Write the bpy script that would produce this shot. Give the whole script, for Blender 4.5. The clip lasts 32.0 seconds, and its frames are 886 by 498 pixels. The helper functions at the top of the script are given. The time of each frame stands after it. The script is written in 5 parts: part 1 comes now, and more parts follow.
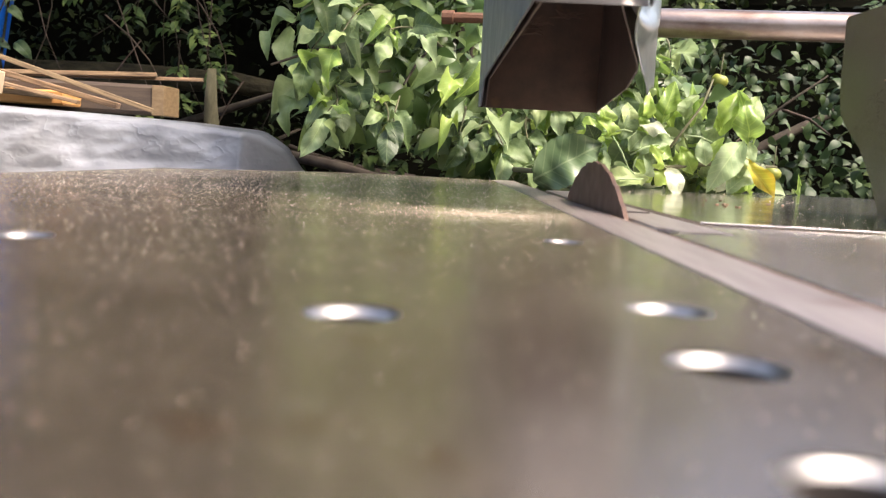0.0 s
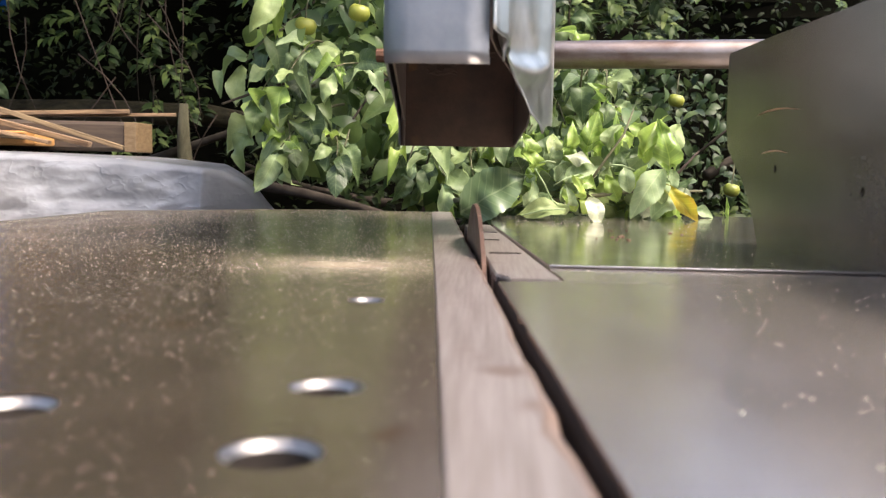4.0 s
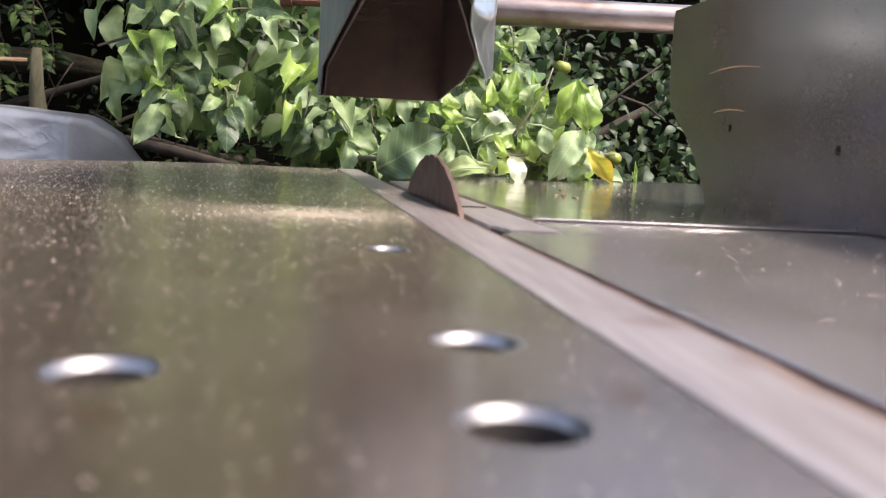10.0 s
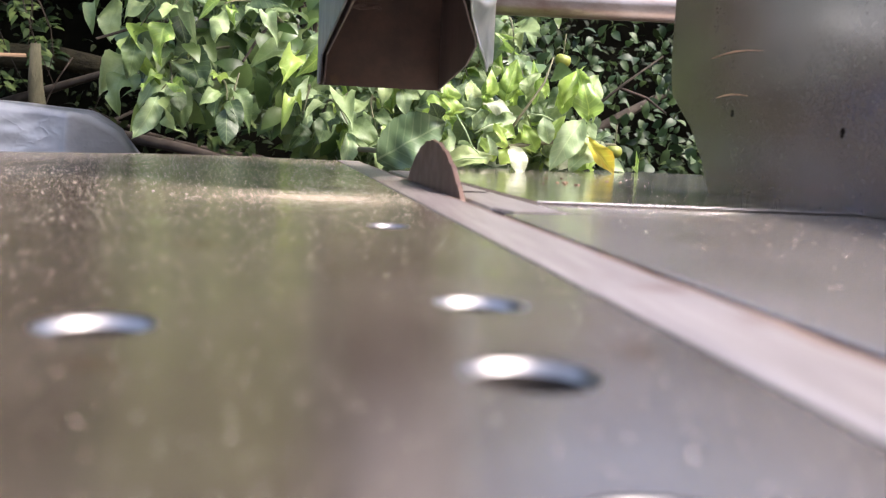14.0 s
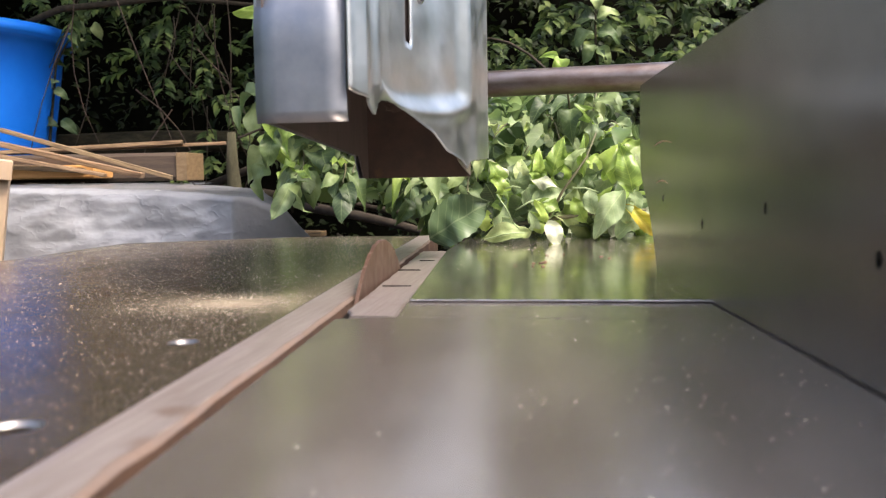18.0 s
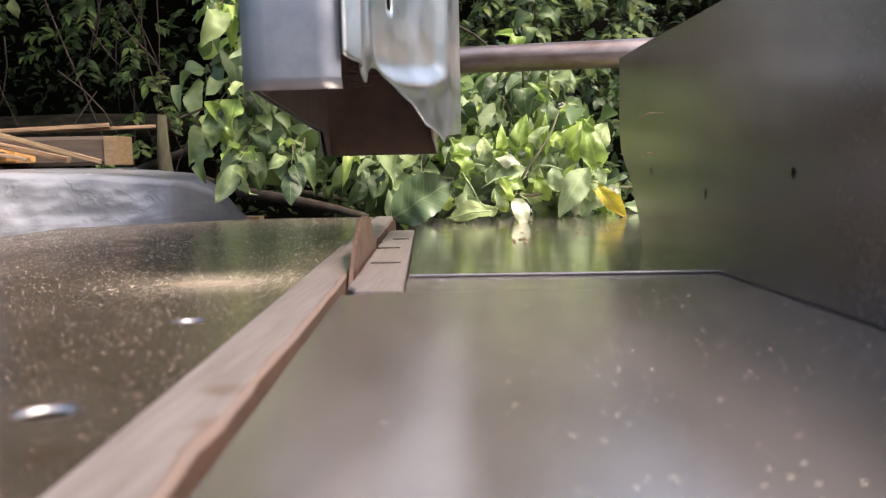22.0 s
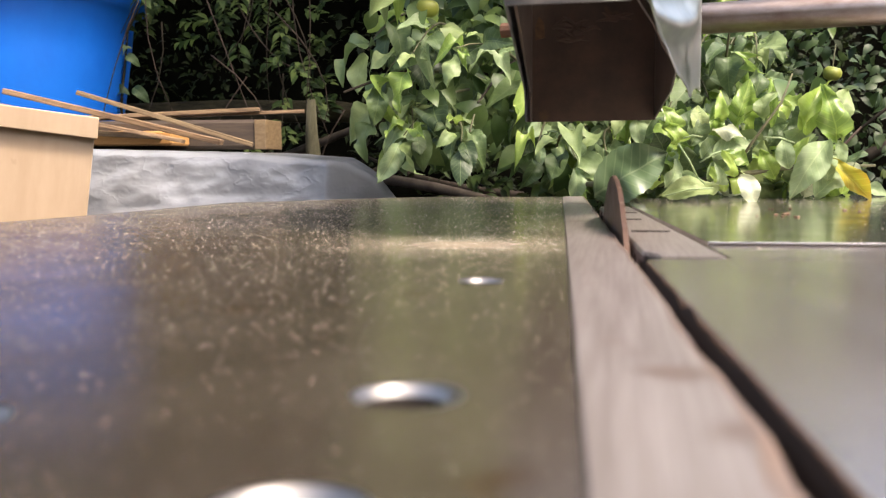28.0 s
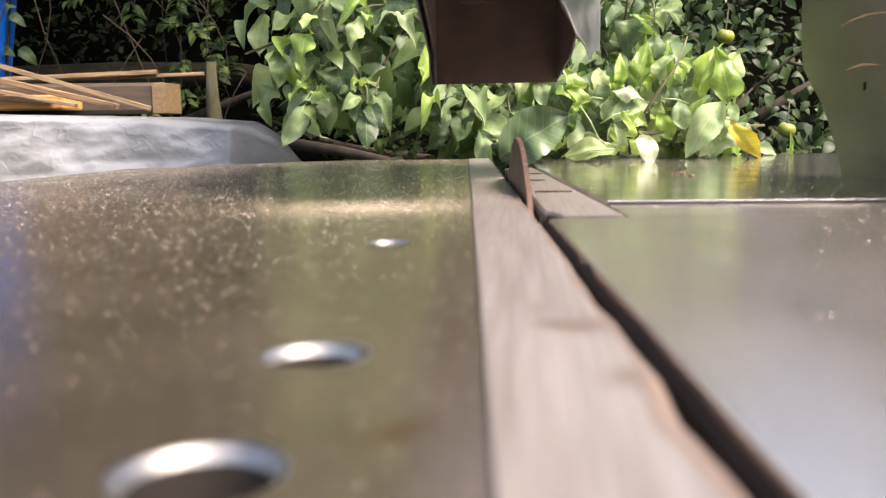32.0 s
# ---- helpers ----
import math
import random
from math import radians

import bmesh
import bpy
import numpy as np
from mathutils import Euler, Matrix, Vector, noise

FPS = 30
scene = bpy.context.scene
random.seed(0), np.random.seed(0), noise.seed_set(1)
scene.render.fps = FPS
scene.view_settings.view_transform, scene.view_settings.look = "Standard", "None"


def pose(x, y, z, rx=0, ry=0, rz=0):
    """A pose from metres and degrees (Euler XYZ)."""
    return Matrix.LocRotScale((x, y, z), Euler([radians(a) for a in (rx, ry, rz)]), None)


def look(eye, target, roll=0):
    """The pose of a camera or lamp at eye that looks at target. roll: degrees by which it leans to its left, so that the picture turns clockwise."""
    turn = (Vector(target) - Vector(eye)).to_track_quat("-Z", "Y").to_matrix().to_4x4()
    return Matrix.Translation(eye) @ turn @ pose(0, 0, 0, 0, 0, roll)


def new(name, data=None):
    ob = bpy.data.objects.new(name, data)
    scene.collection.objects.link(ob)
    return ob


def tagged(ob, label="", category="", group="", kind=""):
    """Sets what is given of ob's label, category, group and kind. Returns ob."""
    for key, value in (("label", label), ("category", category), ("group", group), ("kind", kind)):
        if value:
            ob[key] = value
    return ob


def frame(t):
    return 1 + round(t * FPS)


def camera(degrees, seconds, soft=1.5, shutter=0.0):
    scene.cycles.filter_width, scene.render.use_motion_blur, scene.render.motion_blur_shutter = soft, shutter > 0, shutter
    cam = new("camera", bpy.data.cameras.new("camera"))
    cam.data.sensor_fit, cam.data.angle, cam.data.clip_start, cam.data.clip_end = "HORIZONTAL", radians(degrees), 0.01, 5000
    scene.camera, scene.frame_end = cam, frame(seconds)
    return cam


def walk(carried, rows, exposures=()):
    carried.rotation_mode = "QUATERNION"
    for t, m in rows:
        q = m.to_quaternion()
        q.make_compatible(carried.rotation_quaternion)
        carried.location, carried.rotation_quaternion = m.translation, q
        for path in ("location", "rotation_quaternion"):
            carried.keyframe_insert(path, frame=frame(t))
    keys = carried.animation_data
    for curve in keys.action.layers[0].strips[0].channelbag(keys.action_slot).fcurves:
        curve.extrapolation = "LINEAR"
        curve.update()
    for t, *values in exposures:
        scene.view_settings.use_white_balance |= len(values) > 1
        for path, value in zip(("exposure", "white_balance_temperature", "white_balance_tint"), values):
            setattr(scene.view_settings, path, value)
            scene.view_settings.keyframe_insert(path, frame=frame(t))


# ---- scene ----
cam = camera(53.9, 32.0, soft=1.2)
PATH = [
    (0, (-0.1005, -0.4077, 0.0274), (-0.1914, 1.576, -0.1929), 3.00),
    (0.5, (-0.0948, -0.398, 0.0266), (-0.175, 1.588, -0.1843), -0.74),
    (1, (-0.0591, -0.4183, 0.0358), (-0.1736, 1.563, -0.2026), -1.07),
    (1.5, (-0.0322, -0.4293, 0.0352), (-0.1782, 1.552, -0.1968), -0.51),
    (2, (-0.0331, -0.4282, 0.0235), (-0.1778, 1.549, -0.2491), 0.05),
    (2.5, (-0.0385, -0.4463, 0.0423), (-0.2034, 1.538, -0.1588), -0.35),
    (3, (-0.0379, -0.4184, 0.0402), (-0.249, 1.558, -0.1936), 1.96),
    (3.5, (-0.0315, -0.4242, 0.0425), (-0.1651, 1.563, -0.1378), 1.13),
    (5.5, (-0.0447, -0.4259, 0.0558), (-0.0741, 1.566, -0.1259), 1.69),
    (6, (-0.0713, -0.4108, 0.0497), (-0.0527, 1.585, -0.0732), 1.51),
    (6.5, (-0.0872, -0.389, 0.0381), (-0.092, 1.601, -0.1621), 2.29),
    (7, (-0.0873, -0.3885, 0.0395), (0.0175, 1.595, -0.2076), 3.10),
    (7.5, (-0.088, -0.3889, 0.0394), (0.0445, 1.591, -0.2139), 3.49),
    (8, (-0.0903, -0.3888, 0.0375), (0.0825, 1.591, -0.1934), 3.21),
    (8.5, (-0.0894, -0.3892, 0.0356), (0.1164, 1.586, -0.2017), 2.21),
    (9, (-0.0894, -0.3899, 0.0364), (0.151, 1.585, -0.196), 2.82),
    (9.5, (-0.089, -0.3891, 0.0348), (0.1463, 1.584, -0.198), 2.22),
    (10, (-0.0891, -0.3894, 0.0339), (0.1479, 1.581, -0.2093), 2.89),
    (10.5, (-0.0882, -0.3926, 0.0312), (0.1717, 1.577, -0.2059), 1.39),
    (11, (-0.0889, -0.3877, 0.0301), (0.2055, 1.575, -0.2178), 2.30),
    (11.5, (-0.0892, -0.3893, 0.03), (0.23, 1.566, -0.2425), 2.58),
    (12, (-0.0878, -0.3894, 0.0316), (0.2199, 1.562, -0.2799), 3.42),
    (12.5, (-0.0883, -0.3901, 0.0283), (0.183, 1.569, -0.2653), 2.60),
    (13, (-0.0891, -0.3879, 0.0275), (0.1928, 1.574, -0.2357), 2.16),
    (13.5, (-0.0891, -0.3884, 0.027), (0.1656, 1.58, -0.2223), 2.38),
    (14, (-0.0889, -0.3868, 0.0273), (0.1477, 1.585, -0.2223), 2.65),
    (14.5, (-0.0878, -0.3843, 0.0266), (0.1011, 1.591, -0.2297), 2.37),
    (15, (-0.0861, -0.386, 0.0307), (0.0814, 1.598, -0.173), 2.61),
    (15.5, (-0.0544, -0.4101, 0.0443), (-0.0843, 1.584, -0.1011), 1.06),
    (17.5, (0.0625, -0.463, 0.0646), (-0.1581, 1.521, -0.0672), -0.73),
    (18, (0.0884, -0.4589, 0.066), (-0.2122, 1.513, -0.0939), -1.07),
    (18.5, (0.096, -0.4592, 0.0677), (-0.2046, 1.514, -0.095), -1.09),
    (19, (0.1005, -0.4541, 0.0676), (-0.1881, 1.518, -0.0936), -1.51),
    (19.5, (0.0978, -0.4523, 0.067), (-0.1737, 1.527, -0.075), -1.29),
    (20, (0.0977, -0.4591, 0.0716), (-0.145, 1.525, -0.046), -0.76),
    (20.5, (0.0958, -0.4647, 0.073), (-0.1387, 1.521, -0.0221), -1.40),
    (21, (0.0846, -0.4684, 0.0716), (-0.0649, 1.519, -0.0946), -1.34),
    (21.5, (0.0684, -0.4587, 0.0672), (-0.0678, 1.524, -0.1363), -0.86),
    (22, (0.046, -0.4458, 0.0581), (-0.0807, 1.539, -0.1349), -1.35),
    (22.5, (-0.0113, -0.4176, 0.0421), (-0.0544, 1.564, -0.221), -0.27),
    (23, (-0.0159, -0.4054, 0.0346), (-0.0402, 1.569, -0.2788), 0.10),
    (23.5, (-0.0214, -0.3894, 0.0313), (0.0268, 1.579, -0.313), 2.01),
    (24, (-0.0374, -0.3792, 0.0308), (0.0354, 1.594, -0.2761), 5.37),
    (24.5, (-0.0351, -0.3733, 0.0387), (-0.1013, 1.613, -0.1608), 2.78),
    (25, (-0.0312, -0.3734, 0.037), (-0.1247, 1.612, -0.1558), 0.32),
    (25.5, (-0.0325, -0.3757, 0.0365), (-0.126, 1.606, -0.1869), 0.55),
    (26, (-0.034, -0.3679, 0.0378), (-0.2419, 1.612, -0.1436), 0.23),
    (26.5, (-0.0344, -0.3617, 0.0337), (-0.4217, 1.594, -0.0889), -2.10),
    (28.5, (-0.0361, -0.3624, 0.0325), (-0.4198, 1.59, -0.1695), -0.10),
    (29, (-0.0363, -0.3641, 0.0323), (-0.4105, 1.586, -0.1698), 0.19),
    (29.5, (-0.0363, -0.3624, 0.0313), (-0.41, 1.594, -0.1559), 0.49),
    (30, (-0.0368, -0.3626, 0.0312), (-0.385, 1.594, -0.1804), 0.28),
    (30.5, (-0.0366, -0.3633, 0.032), (-0.3846, 1.592, -0.1989), 0.23),
    (31, (-0.0359, -0.3636, 0.0314), (-0.338, 1.603, -0.1674), 0.07),
    (31.5, (-0.0358, -0.3633, 0.0318), (-0.3072, 1.604, -0.2021), -0.28),
    (32, (-0.0347, -0.3652, 0.0325), (-0.2232, 1.606, -0.2425), -0.92),
]
EXPOSURES = [(0, 1.86, 6830, 14.5), (1, 1.89, 6740, 14.5), (3, 1.69, 6740, 14.5), (6, 1.69, 6720, 15.5), (7, 1.74, 6370, 16.5), (11, 1.74, 6370, 16.5), (12, 2.00, 6270, 17.5), (13, 2.04, 6220, 17.5), (14, 1.98, 6270, 17.5), (15, 1.74, 6320, 16.5),
             (17.5, 1.60, 6700, 14.5), (21, 1.60, 6600, 14.5), (22, 1.58, 6700, 17.5), (23, 1.98, 6600, 17.5), (24, 1.98, 6550, 16.5), (25, 1.60, 6700, 14.5), (26, 1.58, 6750, 14.5), (29, 1.68, 7000, 13.5), (31, 1.66, 7050, 13.5), (32, 1.92, 6900, 13.5)]
walk(cam, [(t, look(eye, target, roll)) for t, eye, target, roll in PATH], EXPOSURES)

# ---- world, sun ----
cam.data.dof.use_dof = True
cam.data.dof.focus_distance = 0.95
cam.data.dof.aperture_fstop = 18.0

SUN_EL, SUN_AZ = radians(57), radians(122)   # azimuth from +y towards +x
world = bpy.data.worlds.new("sky")
scene.world = world
world.use_nodes = True
wn = world.node_tree
sky = wn.nodes.new("ShaderNodeTexSky")
sky.sky_type = "NISHITA"
sky.sun_disc = False
sky.sun_elevation, sky.sun_rotation = SUN_EL, SUN_AZ
sky.air_density, sky.dust_density, sky.ozone_density = 1.0, 5.0, 1.0
wn.nodes["Background"].inputs[1].default_value = 0.14
wn.links.new(sky.outputs[0], wn.nodes["Background"].inputs[0])
sun = new("sun", bpy.data.lights.new("sun", "SUN"))
sun.data.energy, sun.data.angle, sun.data.color = 1.5, radians(11), (1.0, 0.94, 0.84)
sdir = Vector((math.sin(SUN_AZ) * math.cos(SUN_EL), math.cos(SUN_AZ) * math.cos(SUN_EL), math.sin(SUN_EL)))
sun.matrix_world = look(sdir * 20, (0, 0, 0))

# ---- materials ----
MATS = {}


def mat(name, col, rough=0.5, metal=0.0, col2=None, scale=20.0, stretch=(1, 1, 1), bump=0.0, bump_scale=None, rough_var=0.0,
        spots=None, spot_scale=60.0, spot_amount=0.6, per_object=0.0, per_island=0.0, translucent=0.0, detail=6.0, bump_dist=0.002, dust=None, dust_amount=0.6, film=0.0, veins=False, bump_detail=6.0, patch=None, spec=0.5, crumple=0.0):
    """A surface with a base colour, a second colour mixed by noise, optional speckles, relief and gloss variation."""
    if name in MATS:
        return MATS[name]
    m = bpy.data.materials.new(name)
    m.use_nodes = True
    nt = m.node_tree
    N, L = nt.nodes, nt.links
    bsdf = N["Principled BSDF"]
    geo = N.new("ShaderNodeTexCoord")
    mp = N.new("ShaderNodeMapping")
    mp.inputs["Scale"].default_value = stretch
    L.new(geo.outputs["Object"], mp.inputs[0])
    noi = N.new("ShaderNodeTexNoise")
    noi.inputs["Scale"].default_value, noi.inputs["Detail"].default_value = scale, detail
    noi.inputs["Roughness"].default_value = 0.65
    L.new(mp.outputs[0], noi.inputs["Vector"])
    ramp = N.new("ShaderNodeValToRGB")
    ramp.color_ramp.interpolation = "EASE"
    ramp.color_ramp.elements[0].position, ramp.color_ramp.elements[1].position = 0.26, 0.74
    ramp.color_ramp.elements[0].color = (*col, 1)
    ramp.color_ramp.elements[1].color = (*(col2 or col), 1)
    L.new(noi.outputs["Fac"], ramp.inputs[0])
    out = ramp.outputs[0]
    if spots:
        sp = N.new("ShaderNodeTexNoise")
        sp.inputs["Scale"].default_value, sp.inputs["Detail"].default_value = spot_scale, 3
        L.new(geo.outputs["Object"], sp.inputs["Vector"])
        sr = N.new("ShaderNodeValToRGB")
        sr.color_ramp.elements[0].position, sr.color_ramp.elements[1].position = spot_amount, spot_amount + 0.08
        L.new(sp.outputs["Fac"], sr.inputs[0])
        mx = N.new("ShaderNodeMixRGB")
        mx.inputs[2].default_value = (*spots, 1)
        L.new(sr.outputs[0], mx.inputs[0])
        L.new(out, mx.inputs[1])
        out = mx.outputs[0]
    if per_object or per_island:
        src = N.new("ShaderNodeObjectInfo").outputs["Random"] if per_object else N.new("ShaderNodeNewGeometry").outputs["Random Per Island"]
        amount = per_object or per_island
        mr = N.new("ShaderNodeMapRange")
        mr.inputs["To Min"].default_value, mr.inputs["To Max"].default_value = 1 - amount, 1 + amount
        L.new(src, mr.inputs[0])
        hs = N.new("ShaderNodeHueSaturation")
        L.new(mr.outputs[0], hs.inputs["Value"])
        mh = N.new("ShaderNodeMapRange")
        mh.inputs["To Min"].default_value, mh.inputs["To Max"].default_value = 0.5 + amount * 0.035, 0.5 - amount * 0.05
        L.new(src, mh.inputs[0])
        L.new(mh.outputs[0], hs.inputs["Hue"])
        L.new(out, hs.inputs["Color"])
        out = hs.outputs[0]
    if veins:
        sx = N.new("ShaderNodeSeparateXYZ")
        L.new(geo.outputs["Object"], sx.inputs[0])

        def calc(op, a, b=None, c=None):
            nd = N.new("ShaderNodeMath")
            nd.operation = op
            for slot_i, val in enumerate((a, b, c)):
                if val is None:
                    continue
                if isinstance(val, (int, float)):
                    nd.inputs[slot_i].default_value = val
                else:
                    L.new(val, nd.inputs[slot_i])
            return nd.outputs[0]
        ax = calc("ABSOLUTE", sx.outputs[0])
        rib = calc("LESS_THAN", ax, 0.0007)
        side = calc("SINE", calc("MULTIPLY", calc("SUBTRACT", sx.outputs[1], calc("MULTIPLY", ax, 0.75)), 850.0))
        both = calc("MAXIMUM", rib, calc("MULTIPLY", calc("GREATER_THAN", side, 0.86), 0.45))
        mv = N.new("ShaderNodeMixRGB")
        mv.inputs[2].default_value = (min(1, col[0] * 1.9 + 0.04), min(1, col[1] * 1.6 + 0.04), min(1, col[2] * 1.8 + 0.03), 1)
        L.new(calc("MULTIPLY", both, 0.42 if veins is True else veins), mv.inputs[0])
        L.new(out, mv.inputs[1])
        out = mv.outputs[0]
    L.new(out, bsdf.inputs["Base Color"])
    bsdf.inputs["Metallic"].default_value = metal
    bsdf.inputs["Specular IOR Level"].default_value = spec
    bsdf.inputs["Roughness"].default_value = rough
    if rough_var:
        rr = N.new("ShaderNodeMapRange")
        rr.interpolation_type = "SMOOTHSTEP"
        rr.inputs["From Min"].default_value, rr.inputs["From Max"].default_value = 0.2, 0.8
        rr.inputs["To Min"].default_value, rr.inputs["To Max"].default_value = rough - rough_var, rough + rough_var
        rn = N.new("ShaderNodeTexNoise")
        rn.inputs["Scale"].default_value, rn.inputs["Detail"].default_value = scale * 2.3, 3
        L.new(mp.outputs[0], rn.inputs["Vector"])
        L.new(rn.outputs["Fac"], rr.inputs[0])
        L.new(rr.outputs[0], bsdf.inputs["Roughness"])
    if bump:
        bn = N.new("ShaderNodeTexNoise")
        bn.inputs["Scale"].default_value, bn.inputs["Detail"].default_value = bump_scale or scale * 3, bump_detail
        L.new(mp.outputs[0], bn.inputs["Vector"])
        bu = N.new("ShaderNodeBump")
        height = bn.outputs["Fac"]
        if crumple:
            wob = N.new("ShaderNodeMixRGB")
            wob.inputs[0].default_value = 0.12
            L.new(mp.outputs[0], wob.inputs[1]), L.new(bn.outputs["Color"], wob.inputs[2])
            vo = N.new("ShaderNodeTexNoise")
            vo.inputs["Scale"].default_value, vo.inputs["Detail"].default_value, vo.inputs["Distortion"].default_value = crumple, 1.5, 0.5
            L.new(wob.outputs[0], vo.inputs["Vector"])
            vc = N.new("ShaderNodeMath")
            vc.operation = "SUBTRACT"
            vc.inputs[1].default_value = 0.5
            va = N.new("ShaderNodeMath")
            va.operation = "ABSOLUTE"
            L.new(vo.outputs["Fac"], vc.inputs[0]), L.new(vc.outputs[0], va.inputs[0])
            vm = N.new("ShaderNodeMath")
            vm.operation = "MULTIPLY_ADD"
            vm.inputs[1].default_value = -4.0
            L.new(va.outputs[0], vm.inputs[0]), L.new(bn.outputs["Fac"], vm.inputs[2])
            height = vm.outputs[0]
        bu.inputs["Strength"].default_value, bu.inputs["Distance"].default_value = bump, bump_dist
        L.new(height, bu.inputs["Height"])
        L.new(bu.outputs[0], bsdf.inputs["Normal"])
    if dust:
        fine = N.new("ShaderNodeTexNoise")
        fine.inputs["Scale"].default_value, fine.inputs["Detail"].default_value = 620, 3
        L.new(geo.outputs["Object"], fine.inputs["Vector"])
        broad = N.new("ShaderNodeTexNoise")
        broad.inputs["Scale"].default_value, broad.inputs["Detail"].default_value = 14, 4
        L.new(geo.outputs["Object"], broad.inputs["Vector"])
        ad = N.new("ShaderNodeMath")
        ad.operation = "MULTIPLY_ADD"
        ad.inputs[1].default_value, ad.inputs[2].default_value = 0.35, -0.175
        L.new(broad.outputs["Fac"], ad.inputs[0])
        su = N.new("ShaderNodeMath")
        L.new(fine.outputs["Fac"], su.inputs[0]), L.new(ad.outputs[0], su.inputs[1])
        rd = N.new("ShaderNodeMapRange")
        rd.inputs["From Min"].default_value, rd.inputs["From Max"].default_value = dust_amount, dust_amount + 0.07
        rd.inputs["To Min"].default_value, rd.inputs["To Max"].default_value = film, film + 0.16
        L.new(su.outputs[0], rd.inputs[0])
        amount_out = rd.outputs[0]
        if patch:
            px, py, rx, ry, thick = patch
            pm = N.new("ShaderNodeMapping")
            pm.inputs["Location"].default_value = (-px / rx, -py / ry, 0)
            pm.inputs["Scale"].default_value = (1 / rx, 1 / ry, 0)
            L.new(geo.outputs["Object"], pm.inputs[0])
            gr = N.new("ShaderNodeTexGradient")
            gr.gradient_type = "QUADRATIC_SPHERE"
            L.new(pm.outputs[0], gr.inputs[0])
            pk = N.new("ShaderNodeMath")
            pk.operation = "MULTIPLY_ADD"
            pk.inputs[1].default_value = thick
            L.new(gr.outputs["Fac"], pk.inputs[0]), L.new(rd.outputs[0], pk.inputs[2])
            amount_out = pk.outputs[0]
        df = N.new("ShaderNodeBsdfDiffuse")
        df.inputs[0].default_value = (*dust, 1)
        md = N.new("ShaderNodeMixShader")
        L.new(amount_out, md.inputs[0]), L.new(bsdf.outputs[0], md.inputs[1]), L.new(df.outputs[0], md.inputs[2])
        L.new(md.outputs[0], N["Material Output"].inputs[0])
    if translucent:
        tr = N.new("ShaderNodeBsdfTranslucent")
        L.new(out, tr.inputs[0])
        ms = N.new("ShaderNodeMixShader")
        ms.inputs[0].default_value = translucent
        L.new(bsdf.outputs[0], ms.inputs[1])
        L.new(tr.outputs[0], ms.inputs[2])
        L.new(ms.outputs[0], N["Material Output"].inputs[0])
    MATS[name] = m
    return m


# patch: a soft paler round area beside the strip
STEEL = mat("worn table steel", (0.315, 0.255, 0.205), 0.235, 0.9, (0.215, 0.162, 0.124), 12, rough_var=0.03, dust=(0.33, 0.275, 0.20), dust_amount=0.585, film=0.025, bump=0.02, bump_scale=60, patch=(-0.100, -0.004, 0.090, 0.065, 0.62),
            spots=(0.20, 0.115, 0.065), spot_scale=38, spot_amount=0.64)
STEEL_R = mat("bright table steel", (0.55, 0.49, 0.44), 0.24, 0.9, (0.33, 0.28, 0.243), 6, stretch=(2.2, 0.9, 1), rough_var=0.028, detail=9, dust=(0.36, 0.32, 0.27), dust_amount=0.60, film=0.05)
STEEL_B = mat("glossy table steel", (0.40, 0.37, 0.34), 0.15, 0.95, (0.31, 0.28, 0.25), 12, rough_var=0.04, detail=4, dust=(0.45, 0.40, 0.32), dust_amount=0.61, film=0.012)
EDGE = mat("polished steel edge", (0.58, 0.57, 0.58), 0.24, 1.0, (0.42, 0.41, 0.42), 90)
RIM = mat("worn countersink steel", (0.35, 0.335, 0.325), 0.40, 0.95, (0.22, 0.21, 0.20), 150, rough_var=0.08)
FENCE = mat("grey fence steel", (0.245, 0.233, 0.218), 0.24, 0.9, (0.150, 0.140, 0.128), 8, rough_var=0.028, detail=3, dust=(0.22, 0.20, 0.175), dust_amount=0.56, film=0.04, bump=0.03, bump_scale=14, bump_detail=2)
ZINC = mat("dull zinc sheet", (0.315, 0.335, 0.362), 0.42, 0.85, (0.215, 0.232, 0.262), 26, rough_var=0.08, bump=0.06, bump_scale=90)
BRIGHT = mat("shiny bent sheet", (0.66, 0.685, 0.675), 0.36, 1.0, (0.46, 0.49, 0.47), 22, rough_var=0.08, detail=3, bump=0.03, bump_scale=16, bump_detail=2)
INSIDE = mat("dark rusty inside", (0.052, 0.037, 0.030), 0.7, 0.1, (0.115, 0.072, 0.052), 18, spots=(0.13, 0.082, 0.045), spot_scale=34, spot_amount=0.67, bump=0.3, bump_scale=120)
LINING = mat("brown inner wall sheet", (0.100, 0.078, 0.069), 0.5, 0.3, (0.155, 0.122, 0.106), 22, stretch=(1, 1, 0.4), bump=0.15, bump_scale=90)
RUSTB = mat("rusty blade steel", (0.105, 0.068, 0.052), 0.48, 0.55, (0.155, 0.092, 0.066), 22, rough_var=0.1, bump=0.12, bump_scale=160)
PIPE = mat("scuffed pipe steel", (0.35, 0.305, 0.28), 0.34, 0.85, (0.15, 0.095, 0.07), 24, stretch=(0.5, 1, 1), rough_var=0.06, bump=0.08)
RUSTD = mat("rusty bolt", (0.10, 0.055, 0.035), 0.7, 0.4, (0.17, 0.08, 0.045), 70, bump=0.3)
WOODG = mat("greyed strip wood", (0.112, 0.091, 0.082), 0.36, 0.0, (0.226, 0.201, 0.189), 60, stretch=(11, 0.3, 1), bump=0.2, bump_scale=60, bump_dist=0.0006, detail=5,
            spots=(0.118, 0.086, 0.072), spot_scale=26, spot_amount=0.58)
